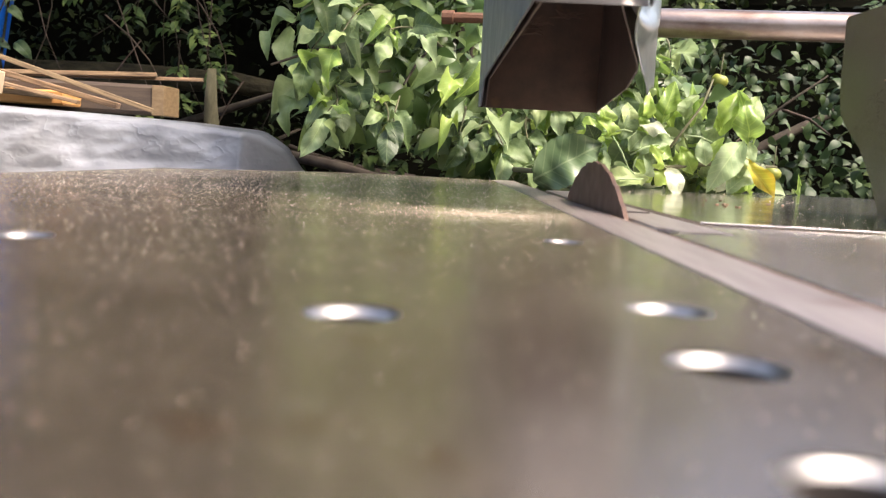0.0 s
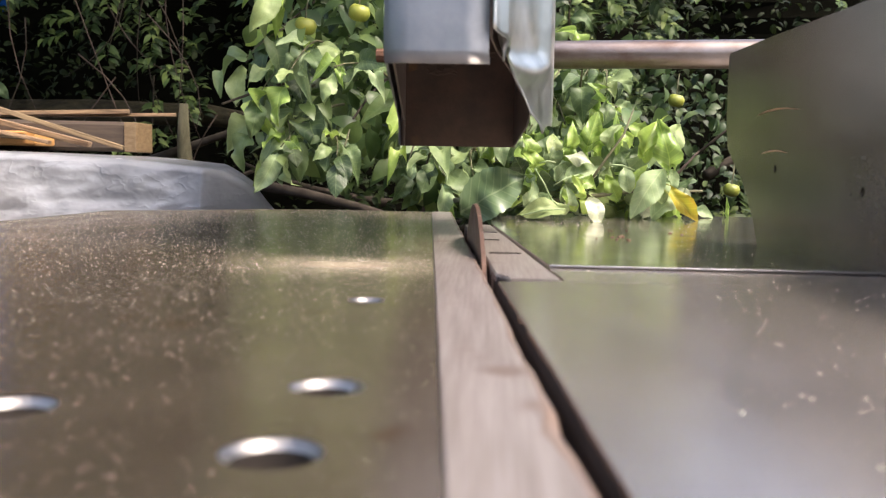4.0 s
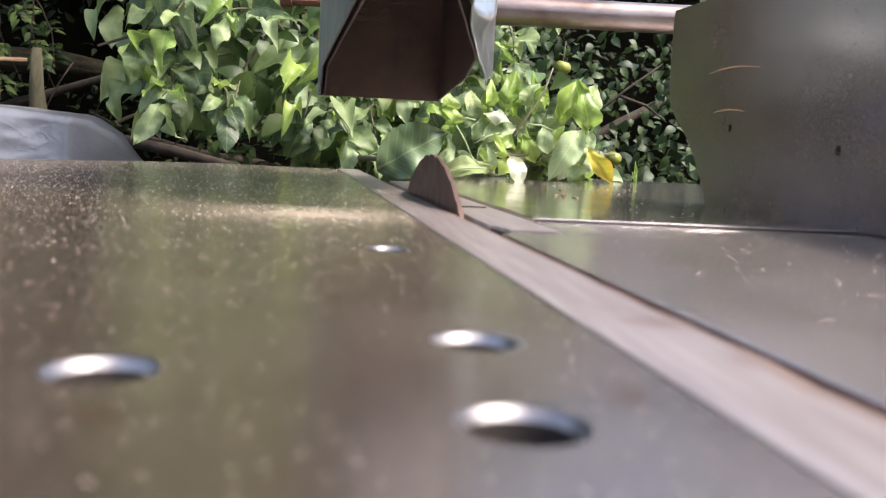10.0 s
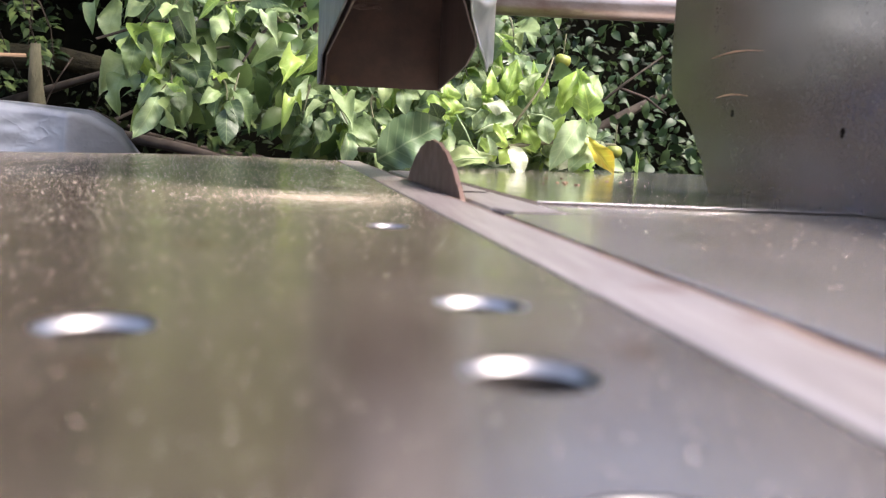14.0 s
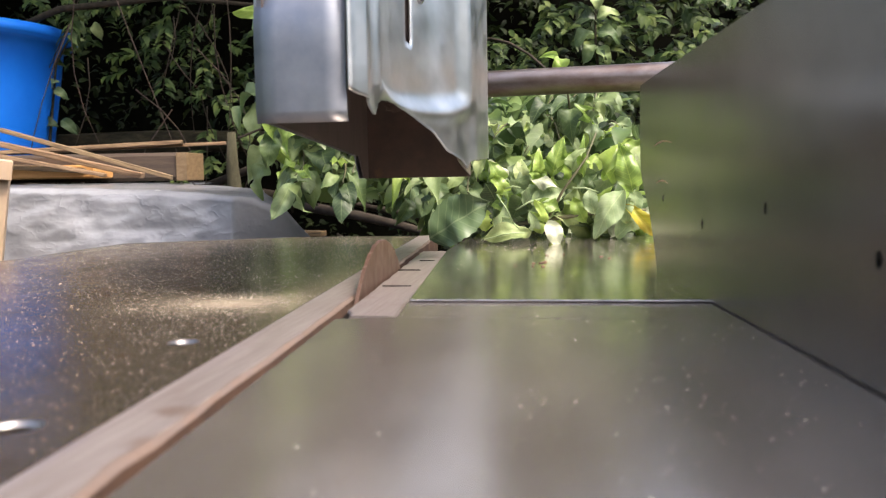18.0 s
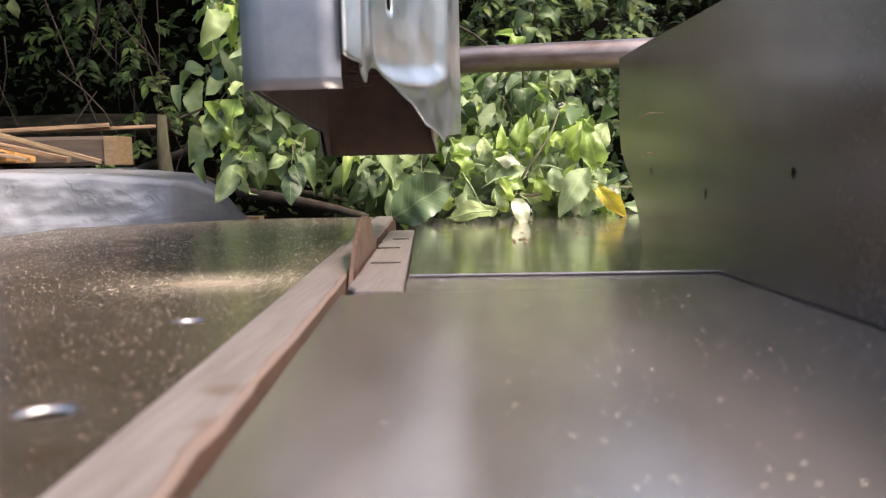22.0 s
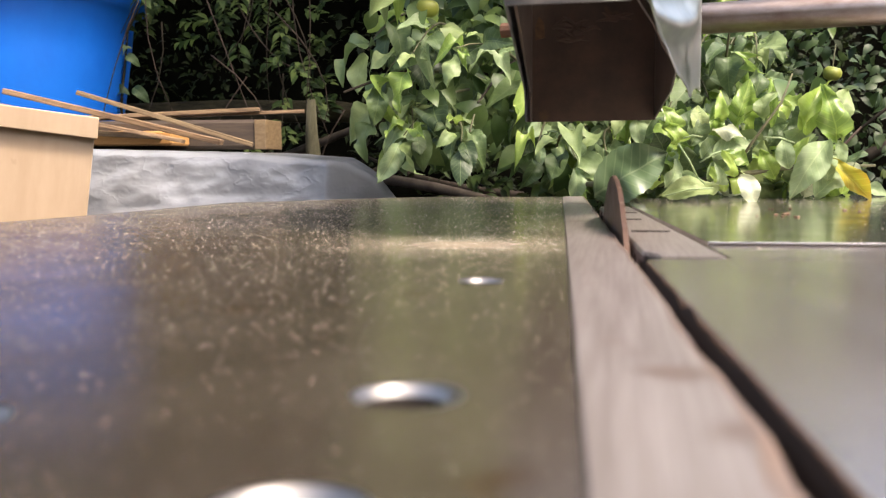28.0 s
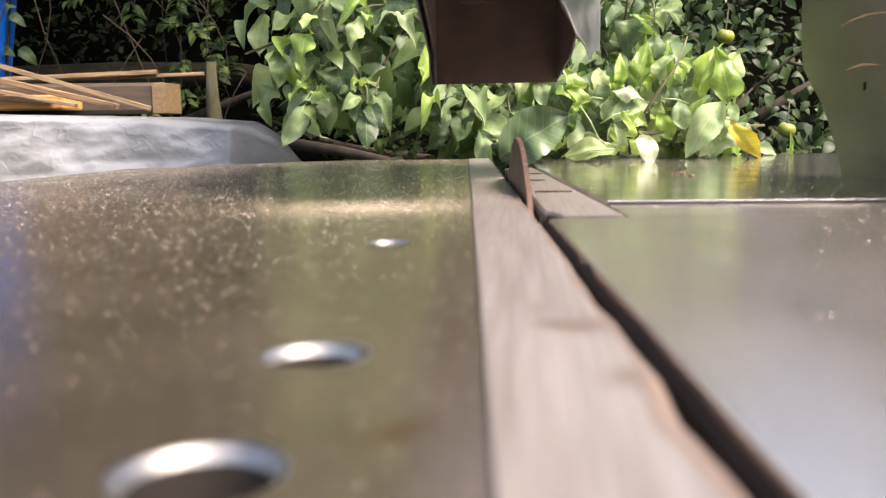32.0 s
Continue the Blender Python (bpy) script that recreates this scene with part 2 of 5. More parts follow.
WOODY = mat("split pine", (0.085, 0.048, 0.025), 0.65, 0.0, (0.37, 0.245, 0.13), 34, stretch=(0.4, 7, 7), bump=0.4, bump_scale=60, per_object=0.2)
WOODD = mat("weathered brown timber", (0.042, 0.028, 0.019), 0.75, 0.0, (0.075, 0.052, 0.034), 22, stretch=(0.6, 5, 5), bump=0.3)
PLY = mat("pale box board", (0.50, 0.37, 0.25), 0.6, 0.0, (0.44, 0.315, 0.205), 9, stretch=(3, 3, 0.6), bump=0.08, spots=(0.30, 0.20, 0.12), spot_scale=26, spot_amount=0.70)
BLUE = mat("blue plastic", (0.001, 0.125, 0.58), 0.48, 0.0, (0.002, 0.155, 0.66), 6, rough_var=0.08, spec=0.3, spots=(0.06, 0.22, 0.62), spot_scale=40, spot_amount=0.74)
TARP = mat("grey plastic film", (0.34, 0.355, 0.38), 0.20, 0.0, (0.44, 0.455, 0.48), 7, stretch=(1, 1, 1.4), rough_var=0.08, bump=0.3, bump_scale=26, bump_dist=0.006, bump_detail=2, crumple=10, translucent=0.35, spec=0.7)
BARK = mat("dark bark", (0.030, 0.023, 0.017), 0.85, 0.0, (0.062, 0.050, 0.037), 30, stretch=(1, 1, 0.4), bump=0.6, spec=0.2)
LOG = mat("mossy log bark", (0.012, 0.010, 0.007), 0.9, 0.0, (0.045, 0.040, 0.022), 30, stretch=(0.5, 1, 1), bump=0.9, bump_dist=0.006, spec=0.1)
TWIG = mat("green twig bark", (0.075, 0.08, 0.035), 0.7, 0.0, (0.12, 0.11, 0.055), 60, bump=0.3)
LEAF = mat("apple leaf", (0.105, 0.172, 0.055), 0.42, 0.0, (0.215, 0.292, 0.138), 26, per_object=0.74, translucent=0.30, veins=True, bump=0.6, bump_scale=110, bump_dist=0.0016, spec=0.4)
# LEAF taken darker, the shade between leaves put into the colour
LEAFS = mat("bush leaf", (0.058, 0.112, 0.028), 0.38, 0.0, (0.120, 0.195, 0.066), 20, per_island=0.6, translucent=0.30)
# darker still: shade on the right-hand boughs is in this colour
LEAFM = mat("leaf with painted shade", (0.024, 0.050, 0.015), 0.45, 0.0, (0.050, 0.086, 0.030), 18, per_island=0.6, translucent=0.28, spec=0.35)
# hedge leaves: shade is put into the inner leaf's darker colour
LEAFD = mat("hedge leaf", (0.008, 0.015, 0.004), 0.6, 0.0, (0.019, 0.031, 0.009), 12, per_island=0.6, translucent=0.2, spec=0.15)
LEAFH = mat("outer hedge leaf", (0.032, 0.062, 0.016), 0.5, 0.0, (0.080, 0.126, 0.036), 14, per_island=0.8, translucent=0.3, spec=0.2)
LEAFV = mat("dark veined leaf", (0.080, 0.135, 0.058), 0.36, 0.0, (0.12, 0.185, 0.090), 30, translucent=0.10, veins=0.85, bump=0.5, bump_scale=60, bump_dist=0.001)
LEAFW = mat("pale wilted leaf", (0.50, 0.56, 0.36), 0.42, 0.0, (0.62, 0.66, 0.48), 40, per_object=0.15, translucent=0.30, veins=True, bump=0.4, bump_scale=80)
# black that paints shade into kerf, bores and edge gap; also splits and dirt
BORE = mat("black shade, split and dirt", (0.012, 0.009, 0.007), 0.8, 0.0, (0.025, 0.017, 0.012), 40)
# young leaf with sunlight put into its brighter colour
LEAFB = mat("young leaf with painted sunlight", (0.27, 0.41, 0.075), 0.28, 0.0, (0.38, 0.52, 0.14), 30, per_object=0.25, translucent=0.42, veins=True, bump=0.4, bump_scale=80, bump_dist=0.001)
LEAFY = mat("yellowing leaf", (0.34, 0.38, 0.04), 0.42, 0.0, (0.52, 0.30, 0.03), 16, translucent=0.36, veins=True, bump=0.3, bump_scale=70)
LEAFP = mat("pale leaf underside", (0.26, 0.37, 0.16), 0.5, 0.0, (0.36, 0.45, 0.25), 40, translucent=0.32, veins=True, bump=0.4, bump_scale=80)
APPLE = mat("green yellow apple", (0.17, 0.215, 0.030), 0.42, 0.0, (0.26, 0.275, 0.045), 30, per_object=0.12)
SOIL = mat("dark soil and litter", (0.022, 0.017, 0.012), 0.95, 0.0, (0.045, 0.037, 0.024), 9, spec=0.1, bump=0.8, bump_scale=30, bump_dist=0.02)
DUST = mat("pale sawdust", (0.62, 0.54, 0.41), 0.9, 0.0, (0.80, 0.74, 0.62), 300, per_island=0.22)


# ---- mesh helpers ----
def part(name, bm, material, parent=None, label="", smooth=False, at=None):
    me = bpy.data.meshes.new(name)
    bm.normal_update()
    bm.to_mesh(me)
    bm.free()
    me.materials.append(material)
    if smooth:
        for p in me.polygons:
            p.use_smooth = True
    ob = new(name, me)
    if at is not None:
        ob.matrix_basis = at
    if parent:
        ob.parent = parent
    if label:
        tagged(ob, label)
    return ob


def thing(name, label, category, group="", at=None, kind=""):
    ob = new(name)
    if at is not None:
        ob.matrix_basis = at
    return tagged(ob, label, category, group, kind)


def box(x0, y0, z0, x1, y1, z1, bevel=0.0, seg=2):
    bm = bmesh.new()
    bmesh.ops.create_cube(bm, size=1, matrix=Matrix.LocRotScale(((x0 + x1) / 2, (y0 + y1) / 2, (z0 + z1) / 2), None, (x1 - x0, y1 - y0, z1 - z0)))
    if bevel:
        bmesh.ops.bevel(bm, geom=bm.edges[:], offset=bevel, segments=seg, affect="EDGES", profile=0.5)
    return bm


def slab(points, z0, z1, bevel=0.0, seg=2):
    """A flat piece with the outline points (x, y), from z0 up to z1."""
    bm = bmesh.new()
    f = bm.faces.new([bm.verts.new((x, y, z1)) for x, y in points])
    bm.normal_update()
    if f.normal.z < 0:
        f.normal_flip()
    top = f
    r = bmesh.ops.extrude_face_region(bm, geom=[f])
    for v in [g for g in r["geom"] if isinstance(g, bmesh.types.BMVert)]:
        v.co.z = z0
    bmesh.ops.recalc_face_normals(bm, faces=bm.faces[:])
    if bevel:
        up = max(z0, z1)
        bmesh.ops.bevel(bm, geom=[e for e in bm.edges if all(abs(v.co.z - up) < 1e-6 for v in e.verts)], offset=bevel, segments=seg, affect="EDGES", profile=0.5)
    return bm


def sheet(rows, thick):
    """A bent sheet from a grid of places, thick metres thick (towards its back)."""
    bm = bmesh.new()
    g = [[bm.verts.new(p) for p in row] for row in rows]
    for a, b in zip(g, g[1:]):
        for i in range(len(a) - 1):
            bm.faces.new((a[i], a[i + 1], b[i + 1], b[i]))
    bm.normal_update()
    bmesh.ops.solidify(bm, geom=bm.faces[:], thickness=thick)
    bmesh.ops.recalc_face_normals(bm, faces=bm.faces[:])
    return bm


def tube(points, radii, sides=8, cap=True):
    """A round rod along the points."""
    bm = bmesh.new()
    pts = [Vector(p) for p in points]
    rings = []
    for i, p in enumerate(pts):
        d = (pts[min(i + 1, len(pts) - 1)] - pts[max(i - 1, 0)]).normalized()
        a = d.orthogonal().normalized() if i == 0 else (a - d * a.dot(d)).normalized()
        b = d.cross(a)
        r = radii[i] if isinstance(radii, (list, tuple)) else radii
        rings.append([bm.verts.new(p + (a * math.cos(2 * math.pi * k / sides) + b * math.sin(2 * math.pi * k / sides)) * r) for k in range(sides)])
    for q, s in zip(rings, rings[1:]):
        for k in range(sides):
            bm.faces.new((q[k], q[(k + 1) % sides], s[(k + 1) % sides], s[k]))
    if cap:
        bm.faces.new(rings[0][::-1]), bm.faces.new(rings[-1])
    bmesh.ops.recalc_face_normals(bm, faces=bm.faces[:])
    return bm


# near-black colour that stands in for the shade in the hedge's gaps
HEDGE_SHADE = mat("painted hedge gap shade", (0.0025, 0.0025, 0.0018), 0.95, 0.0, (0.005, 0.005, 0.0035), 9, spec=0.0)
FRONTZ = mat("scuffed front edge", (0.20, 0.205, 0.22), 0.46, 0.8, (0.15, 0.155, 0.17), 40, rough_var=0.08)
GROUND = -0.85

# ---- ground ----
bm = bmesh.new()
bmesh.ops.create_grid(bm, x_segments=60, y_segments=60, size=60)
for v in bm.verts:
    v.co.z = GROUND + 0.02 * noise.noise(v.co * 0.7) if v.co.length < 5 else GROUND
tagged(part("ground", bm, SOIL), "dark bare soil with leaf litter", "ground", kind="structure")

# ---- the saw table ----
def strip_l(y):
    return -0.0572 - 0.0665 * y


def strip_r(y):
    return -0.0335 - 0.0671 * y


FRONT, BACK = -0.365, 0.548
LEFT = -0.465


def droop(x, y):
    """The sheet sinks towards its outer back corner."""
    a = min(1, max(0, (-0.20 - x) / 0.36))
    return -0.009 * a ** 1.3 * min(1, max(0.25, (y + 0.5) / 0.9))


def sheet_z(x, y):
    """The height of the left sheet, with its slight unevenness."""
    return droop(x, y) + 0.0006 * noise.noise(Vector((x * 6, y * 6, 0))) * min(1, abs(x - strip_l(y)) * 30)


table = thing("saw_table", "home-built circular saw table topped with worn brown steel sheets", "saw table")
HOLES = [(-0.074, -0.119, 0.0056), (-0.0655, -0.244, 0.0076), (-0.066, -0.288, 0.0086), (-0.065, -0.333, 0.0088), (-0.1215, -0.2665, 0.0082), (-0.222, -0.185, 0.007)]
xs = {round(LEFT + i * 0.02, 4) for i in range(25)} | {-0.084, -0.076}
ys = {round(FRONT + i * (BACK - FRONT) / 36, 4) for i in range(37)}
for hx, hy, hr in HOLES:
    for s in (-0.0105, 0.0105):
        xs.add(round(hx + s, 4)), ys.add(round(hy + s, 4))
xs, ys = sorted(x for x in xs if x < -0.0535), sorted(ys)
bm = bmesh.new()
grid = [[bm.verts.new((x, y, 0)) for x in xs] + [bm.verts.new((strip_l(y) - 0.0001, y, 0))] for y in ys]
for row in grid:
    for v in row[:-1]:
        if v.co.x > row[-1].co.x - 0.003:
            v.co.x = row[-1].co.x - 0.003 - 0.05 * max(0, -0.0535 - v.co.x)
in_hole = lambda c: any(abs(c.x - hx) < 0.0105 and abs(c.y - hy) < 0.0105 for hx, hy, hr in HOLES)
for a, b in zip(grid, grid[1:]):
    for i in range(len(a) - 1):
        c = (a[i].co + b[i + 1].co) / 2
        if not in_hole(c) or c.x > -0.05:
            bm.faces.new((a[i], a[i + 1], b[i + 1], b[i]))
for hx, hy, hr in HOLES:
    ring = [bm.verts.new((hx + hr * math.cos(k * math.pi / 16), hy + hr * math.sin(k * math.pi / 16), 0)) for k in range(32)]
    edges = [bm.edges.new((ring[k], ring[(k + 1) % 32])) for k in range(32)]
    rim = [e for e in bm.edges if len(e.link_faces) == 1 and all(abs(v.co.x - hx) < 0.0107 and abs(v.co.y - hy) < 0.0107 for v in e.verts)]
    bmesh.ops.triangle_fill(bm, edges=edges + rim, use_beauty=True)
for v in list(bm.verts):
    if not v.link_faces:
        bm.verts.remove(v)
# rolled front edge and its skirt, and the outer edges
bm.edges.ensure_lookup_table()
for y_edge, sgn in ((FRONT, -1), (BACK, 1)):
    line = [e for e in bm.edges if len(e.link_faces) == 1 and all(abs(v.co.y - y_edge) < 1e-5 for v in e.verts)]
    for k in range(5):
        r = bmesh.ops.extrude_edge_only(bm, edges=line)
        vs = [g for g in r["geom"] if isinstance(g, bmesh.types.BMVert)]
        line = [g for g in r["geom"] if isinstance(g, bmesh.types.BMEdge)]
        line = [e for e in line if e.verts[0] in vs and e.verts[1] in vs]
        a0, a1 = math.pi / 2 * k / 4, math.pi / 2 * (k + 1) / 4
        for v in vs:
            if k < 4:
                v.co.y += sgn * 0.003 * (math.sin(a1) - math.sin(a0))
                v.co.z += 0.003 * (math.cos(a1) - math.cos(a0))
            else:
                v.co.z -= 0.035
line = [e for e in bm.edges if len(e.link_faces) == 1 and all(abs(v.co.x - LEFT) < 1e-5 for v in e.verts) and all(v.co.z > -0.001 for v in e.verts)]
r = bmesh.ops.extrude_edge_only(bm, edges=line)
for v in (g for g in r["geom"] if isinstance(g, bmesh.types.BMVert)):
    v.co.z -= 0.035
line = [e for e in bm.edges if len(e.link_faces) == 1 and all(v.co.x > strip_l(v.co.y) - 0.0007 for v in e.verts) and all(v.co.z > -0.0001 for v in e.verts)]
r = bmesh.ops.extrude_edge_only(bm, edges=line)
for v in (g for g in r["geom"] if isinstance(g, bmesh.types.BMVert)):
    v.co.z -= 0.012
for v in bm.verts:
    v.co.z += sheet_z(v.co.x, v.co.y)
bmesh.ops.recalc_face_normals(bm, faces=bm.faces[:])
for e in bm.edges:
    e.smooth = len(e.link_faces) != 2 or e.calc_face_angle() < 0.6
left_sheet = part("left_sheet", bm, STEEL, table, "brown worn steel sheet with countersunk bolt holes", smooth=True)
for hx, hy, hr in HOLES:
    bm = bmesh.new()
    prof = [(hr * 1.16, 0.0001), (hr * 1.07, 0.00015), (hr * 0.985, -0.0002), (hr * 0.93, -0.0008), (hr * 0.875, -0.0015), (hr * 0.85, -0.0019)]
    rings = [[bm.verts.new((hx + q * math.cos(k * math.pi / 16), hy + q * math.sin(k * math.pi / 16), z)) for k in range(32)] for q, z in prof]
    for a, b in zip(rings, rings[1:]):
        for k in range(32):
            bm.faces.new((a[k], a[(k + 1) % 32], b[(k + 1) % 32], b[k]))
    part("hole_rim", bm, RIM, table, "bright countersunk rim of a bolt hole", smooth=True)
    # bore wall in black, the hole's shade put into its colour
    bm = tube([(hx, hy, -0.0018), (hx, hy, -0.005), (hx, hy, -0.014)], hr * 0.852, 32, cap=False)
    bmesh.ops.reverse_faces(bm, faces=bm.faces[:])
    part("hole_wall", bm, BORE, table, "bore of a bolt hole, coloured black to stand in for shade", smooth=True)

# bright folded front edge over the sheet's skirt
bm = bmesh.new()
prof = [(FRONT - 0.0005, 0.0003), (FRONT - 0.0015, 0.0004), (FRONT - 0.0026, 0.0001), (FRONT - 0.0034, -0.0005), (FRONT - 0.0038, -0.0012), (FRONT - 0.0039, -0.0018), (FRONT - 0.0039, -0.02), (FRONT - 0.0039, -0.039)]
rows = [[bm.verts.new((x if x < -0.03 else strip_l(FRONT) - 0.0006, y, z + droop(x, FRONT))) for y, z in prof] for x in [LEFT + 0.02 * i for i in range(22)] + [-0.02]]
for a, b in zip(rows, rows[1:]):
    for k in range(len(prof) - 1):
        bm.faces.new((a[k], b[k], b[k + 1], a[k + 1]))
bmesh.ops.recalc_face_normals(bm, faces=bm.faces[:])
part("front_edge", bm, FRONTZ, table, "bright rounded front edge of the sheet", smooth=True)

# the wooden strip beside the kerf, with a worn kerf edge
bm = bmesh.new()
rows, worn = [], []
SCORCH = mat("scorched wood", (0.045, 0.024, 0.015), 0.8, 0.0, (0.09, 0.048, 0.028), 90)
rng = random.Random(3)
for i in range(60):
    y = FRONT + (BACK - FRONT - 0.004) * i / 59
    chip = 0.0011 * noise.noise(Vector((y * 40, 1, 0))) + (0.0007 if noise.noise(Vector((y * 18, 7, 0))) > 0.28 else 0)
    chip += 0.0015 * max(0, 1 - abs(y + 0.274) / 0.010) + 0.0004 * max(0, 1 - abs(y + 0.33) / 0.04)
    xl, xr = strip_l(y) + 0.0001, strip_r(y) - 0.0012 - chip
    prof = [(xl, -0.02), (xl, -0.0004), (xl + 0.0004, 0.0003)] + [(xl + (xr - xl) * k / 6, 0.0006 + 0.00025 * noise.noise(Vector((k, y * 15, 3)))) for k in range(1, 6)] + [(xr - 0.001, 0.0004), (xr, -0.0012), (xr + 0.0004, -0.02)]
    worn.append((xr, y))
    rows.append([bm.verts.new((x, y, z)) for x, z in prof])
for a, b in zip(rows, rows[1:]):
    for k in range(len(a) - 1):
        bm.faces.new((a[k], a[k + 1], b[k + 1], b[k]))
bm.faces.new(rows[0][::-1]), bm.faces.new(rows[-1])
bmesh.ops.recalc_face_normals(bm, faces=bm.faces[:])
part("wood_strip", bm, WOODG, table, "greyed reddish wooden strip along the saw kerf", smooth=False)
LIP = mat("pale worn wood", (0.20, 0.175, 0.155), 0.5, 0.0, (0.30, 0.275, 0.255), 160, bump=0.4, bump_scale=400, bump_dist=0.0004)
lip = [(x, FRONT - 0.0002 + 0.0004 * noise.noise(Vector((x * 300, 0, 0))), 0.0000 + 0.0004 * noise.noise(Vector((x * 420, 5, 0)))) for x in np.linspace(strip_l(FRONT) + 0.0008, strip_r(FRONT) - 0.003, 18)]
part("worn_lip", tube(lip, [0.0005] + [0.0009 + 0.0003 * noise.noise(Vector((k, 3, 0))) for k in range(16)] + [0.0005], 10), LIP, table, "pale splintered front lip of the strip", smooth=True)
bm = bmesh.new()
g = [[bm.verts.new((x + 0.0003 + 0.0003 * k, y, z)) for k, z in enumerate((-0.0010 + 0.0005 * noise.noise(Vector((y * 90, 4, 0))), -0.006, -0.019))] for x, y in worn]
for a, b in zip(g, g[1:]):
    for k in range(2):
        bm.faces.new((a[k], b[k], b[k + 1], a[k + 1]))
bmesh.ops.recalc_face_normals(bm, faces=bm.faces[:])
part("scorched_edge", bm, SCORCH, table, "scorched dark edge of the strip")
ARRIS = mat("bare orange wood", (0.165, 0.112, 0.082), 0.5, 0.0, (0.150, 0.115, 0.098), 60, bump=0.3, bump_scale=300, bump_dist=0.0004)
bm = bmesh.new()
g = []
for x, y in worn:
    w = 0.0018 + 0.0012 * noise.noise(Vector((y * 35, 8, 0))) + 0.0014 * max(0, 1 - abs(y + 0.27) / 0.025)
    g.append([bm.verts.new(c) for c in ((x - w, y, 0.00056), (x - 0.0008, y, 0.00084), (x + 0.0002, y, -0.0010))])
for a, b in zip(g, g[1:]):
    for k in range(2):
        bm.faces.new((a[k], a[k + 1], b[k + 1], b[k]))
bmesh.ops.recalc_face_normals(bm, faces=bm.faces[:])
part("bare_arris", bm, ARRIS, table, "worn orange arris of the strip along the kerf", smooth=True)

# right-hand sheets: front sheet, raised back sheet, wooden insert beside the blade
kerf = lambda y: strip_r(y) + 0.0034
ins_r = lambda y: -0.0015 - 0.079 * y
RIGHT = 0.75
pts = [(kerf(FRONT), FRONT), (RIGHT, FRONT), (RIGHT, 0.0), (ins_r(0.0), 0.0), (ins_r(-0.05), -0.05), (kerf(-0.057), -0.057)]
pts += [(kerf(y) + 0.0006 * noise.noise(Vector((y * 60, 5, 0))), y) for y in np.linspace(-0.07, FRONT + 0.01, 24)]
part("right_sheet", slab(pts, -0.012, 0.0, 0.0005), STEEL_R, table, "grey polished steel sheet with faint scratches")
part("back_sheet", slab([(ins_r(0.002) + 0.001, 0.001), (RIGHT, 0.001), (RIGHT, BACK), (ins_r(0.33), BACK), (ins_r(0.33), 0.33)], -0.010, 0.0014, 0.0002), STEEL_B, table, "glossy grey steel sheet with a bright raised front edge")
part("sheet_edge", slab([(ins_r(0.0) + 0.001, -0.0002), (RIGHT, -0.0006), (RIGHT, 0.0007), (ins_r(0.0) + 0.001, 0.0011)], 0.0007, 0.0016, 0.0002), EDGE, table, "bright cut edge of the back sheet")
# black strip added for the shadow below the raised edge
part("edge_gap", slab([(ins_r(0.0) + 0.001, 0.0001), (RIGHT, -0.0003), (RIGHT, 0.0006), (ins_r(0.0) + 0.001, 0.0006)], 0.0001, 0.00065), BORE, table, "black strip standing in for the shadow under the sheet's edge")
bm = bmesh.new()
rows = []
for i in range(40):
    y = -0.049 + 0.376 * i / 39
    chip = 0.0012 * noise.noise(Vector((y * 50, 9, 0))) + (0.004 if y < -0.03 else 0) * (1 + 0.3 * noise.noise(Vector((y * 300, 2, 0))))
    xl, xr = kerf(y) + 0.001 + chip, ins_r(y) - 0.0009
    prof = [(xl, -0.02), (xl, -0.001), (xl + 0.0008, 0.0002)] + [(xl + (xr - xl) * k / 5, 0.0004 + 0.0002 * noise.noise(Vector((k, y * 20, 8)))) for k in range(1, 5)] + [(xr - 0.0006, 0.0002), (xr, -0.001), (xr, -0.02)]
    rows.append([bm.verts.new((x, y, z)) for x, z in prof])
for a, b in zip(rows, rows[1:]):
    for k in range(len(a) - 1):
        bm.faces.new((a[k], a[k + 1], b[k + 1], b[k]))
bm.faces.new(rows[0][::-1]), bm.faces.new(rows[-1])
bmesh.ops.recalc_face_normals(bm, faces=bm.faces[:])
part("insert_board", bm, WOODG, table, "worn wooden insert board beside the blade")
for cx, cy, cw in ((-0.021, 0.066, 0.009), (-0.031, 0.160, 0.008), (-0.030, 0.232, 0.006)):
    part("crack", slab([(cx - cw, cy - 0.0010), (cx - cw * 0.2, cy - 0.0018), (cx + cw, cy + 0.0002), (cx - cw * 0.1, cy + 0.0022), (cx - cw, cy + 0.0016)], 0.0002, 0.0010), BORE, table, "dark split in the insert board")
part("fold_line", slab([(ins_r(-0.05) + 0.002, -0.0500), (0.162, -0.0515), (0.162, -0.0505), (ins_r(-0.05) + 0.002, -0.0490)], -0.001, 0.00012), STEEL_R, table, "faint pressed fold line")
# added black lining of the kerf below the sheets, in place of shade
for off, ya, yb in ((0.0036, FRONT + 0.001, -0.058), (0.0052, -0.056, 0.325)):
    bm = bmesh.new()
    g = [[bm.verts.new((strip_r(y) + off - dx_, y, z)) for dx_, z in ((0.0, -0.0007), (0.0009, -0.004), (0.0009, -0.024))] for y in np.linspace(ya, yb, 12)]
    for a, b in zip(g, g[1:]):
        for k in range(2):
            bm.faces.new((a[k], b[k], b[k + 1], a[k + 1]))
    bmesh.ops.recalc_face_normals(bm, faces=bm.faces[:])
    part("kerf_lining", bm, BORE, table, "kerf wall coloured black to stand in for shade")
# added black floor that closes the slot with painted shade
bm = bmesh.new()
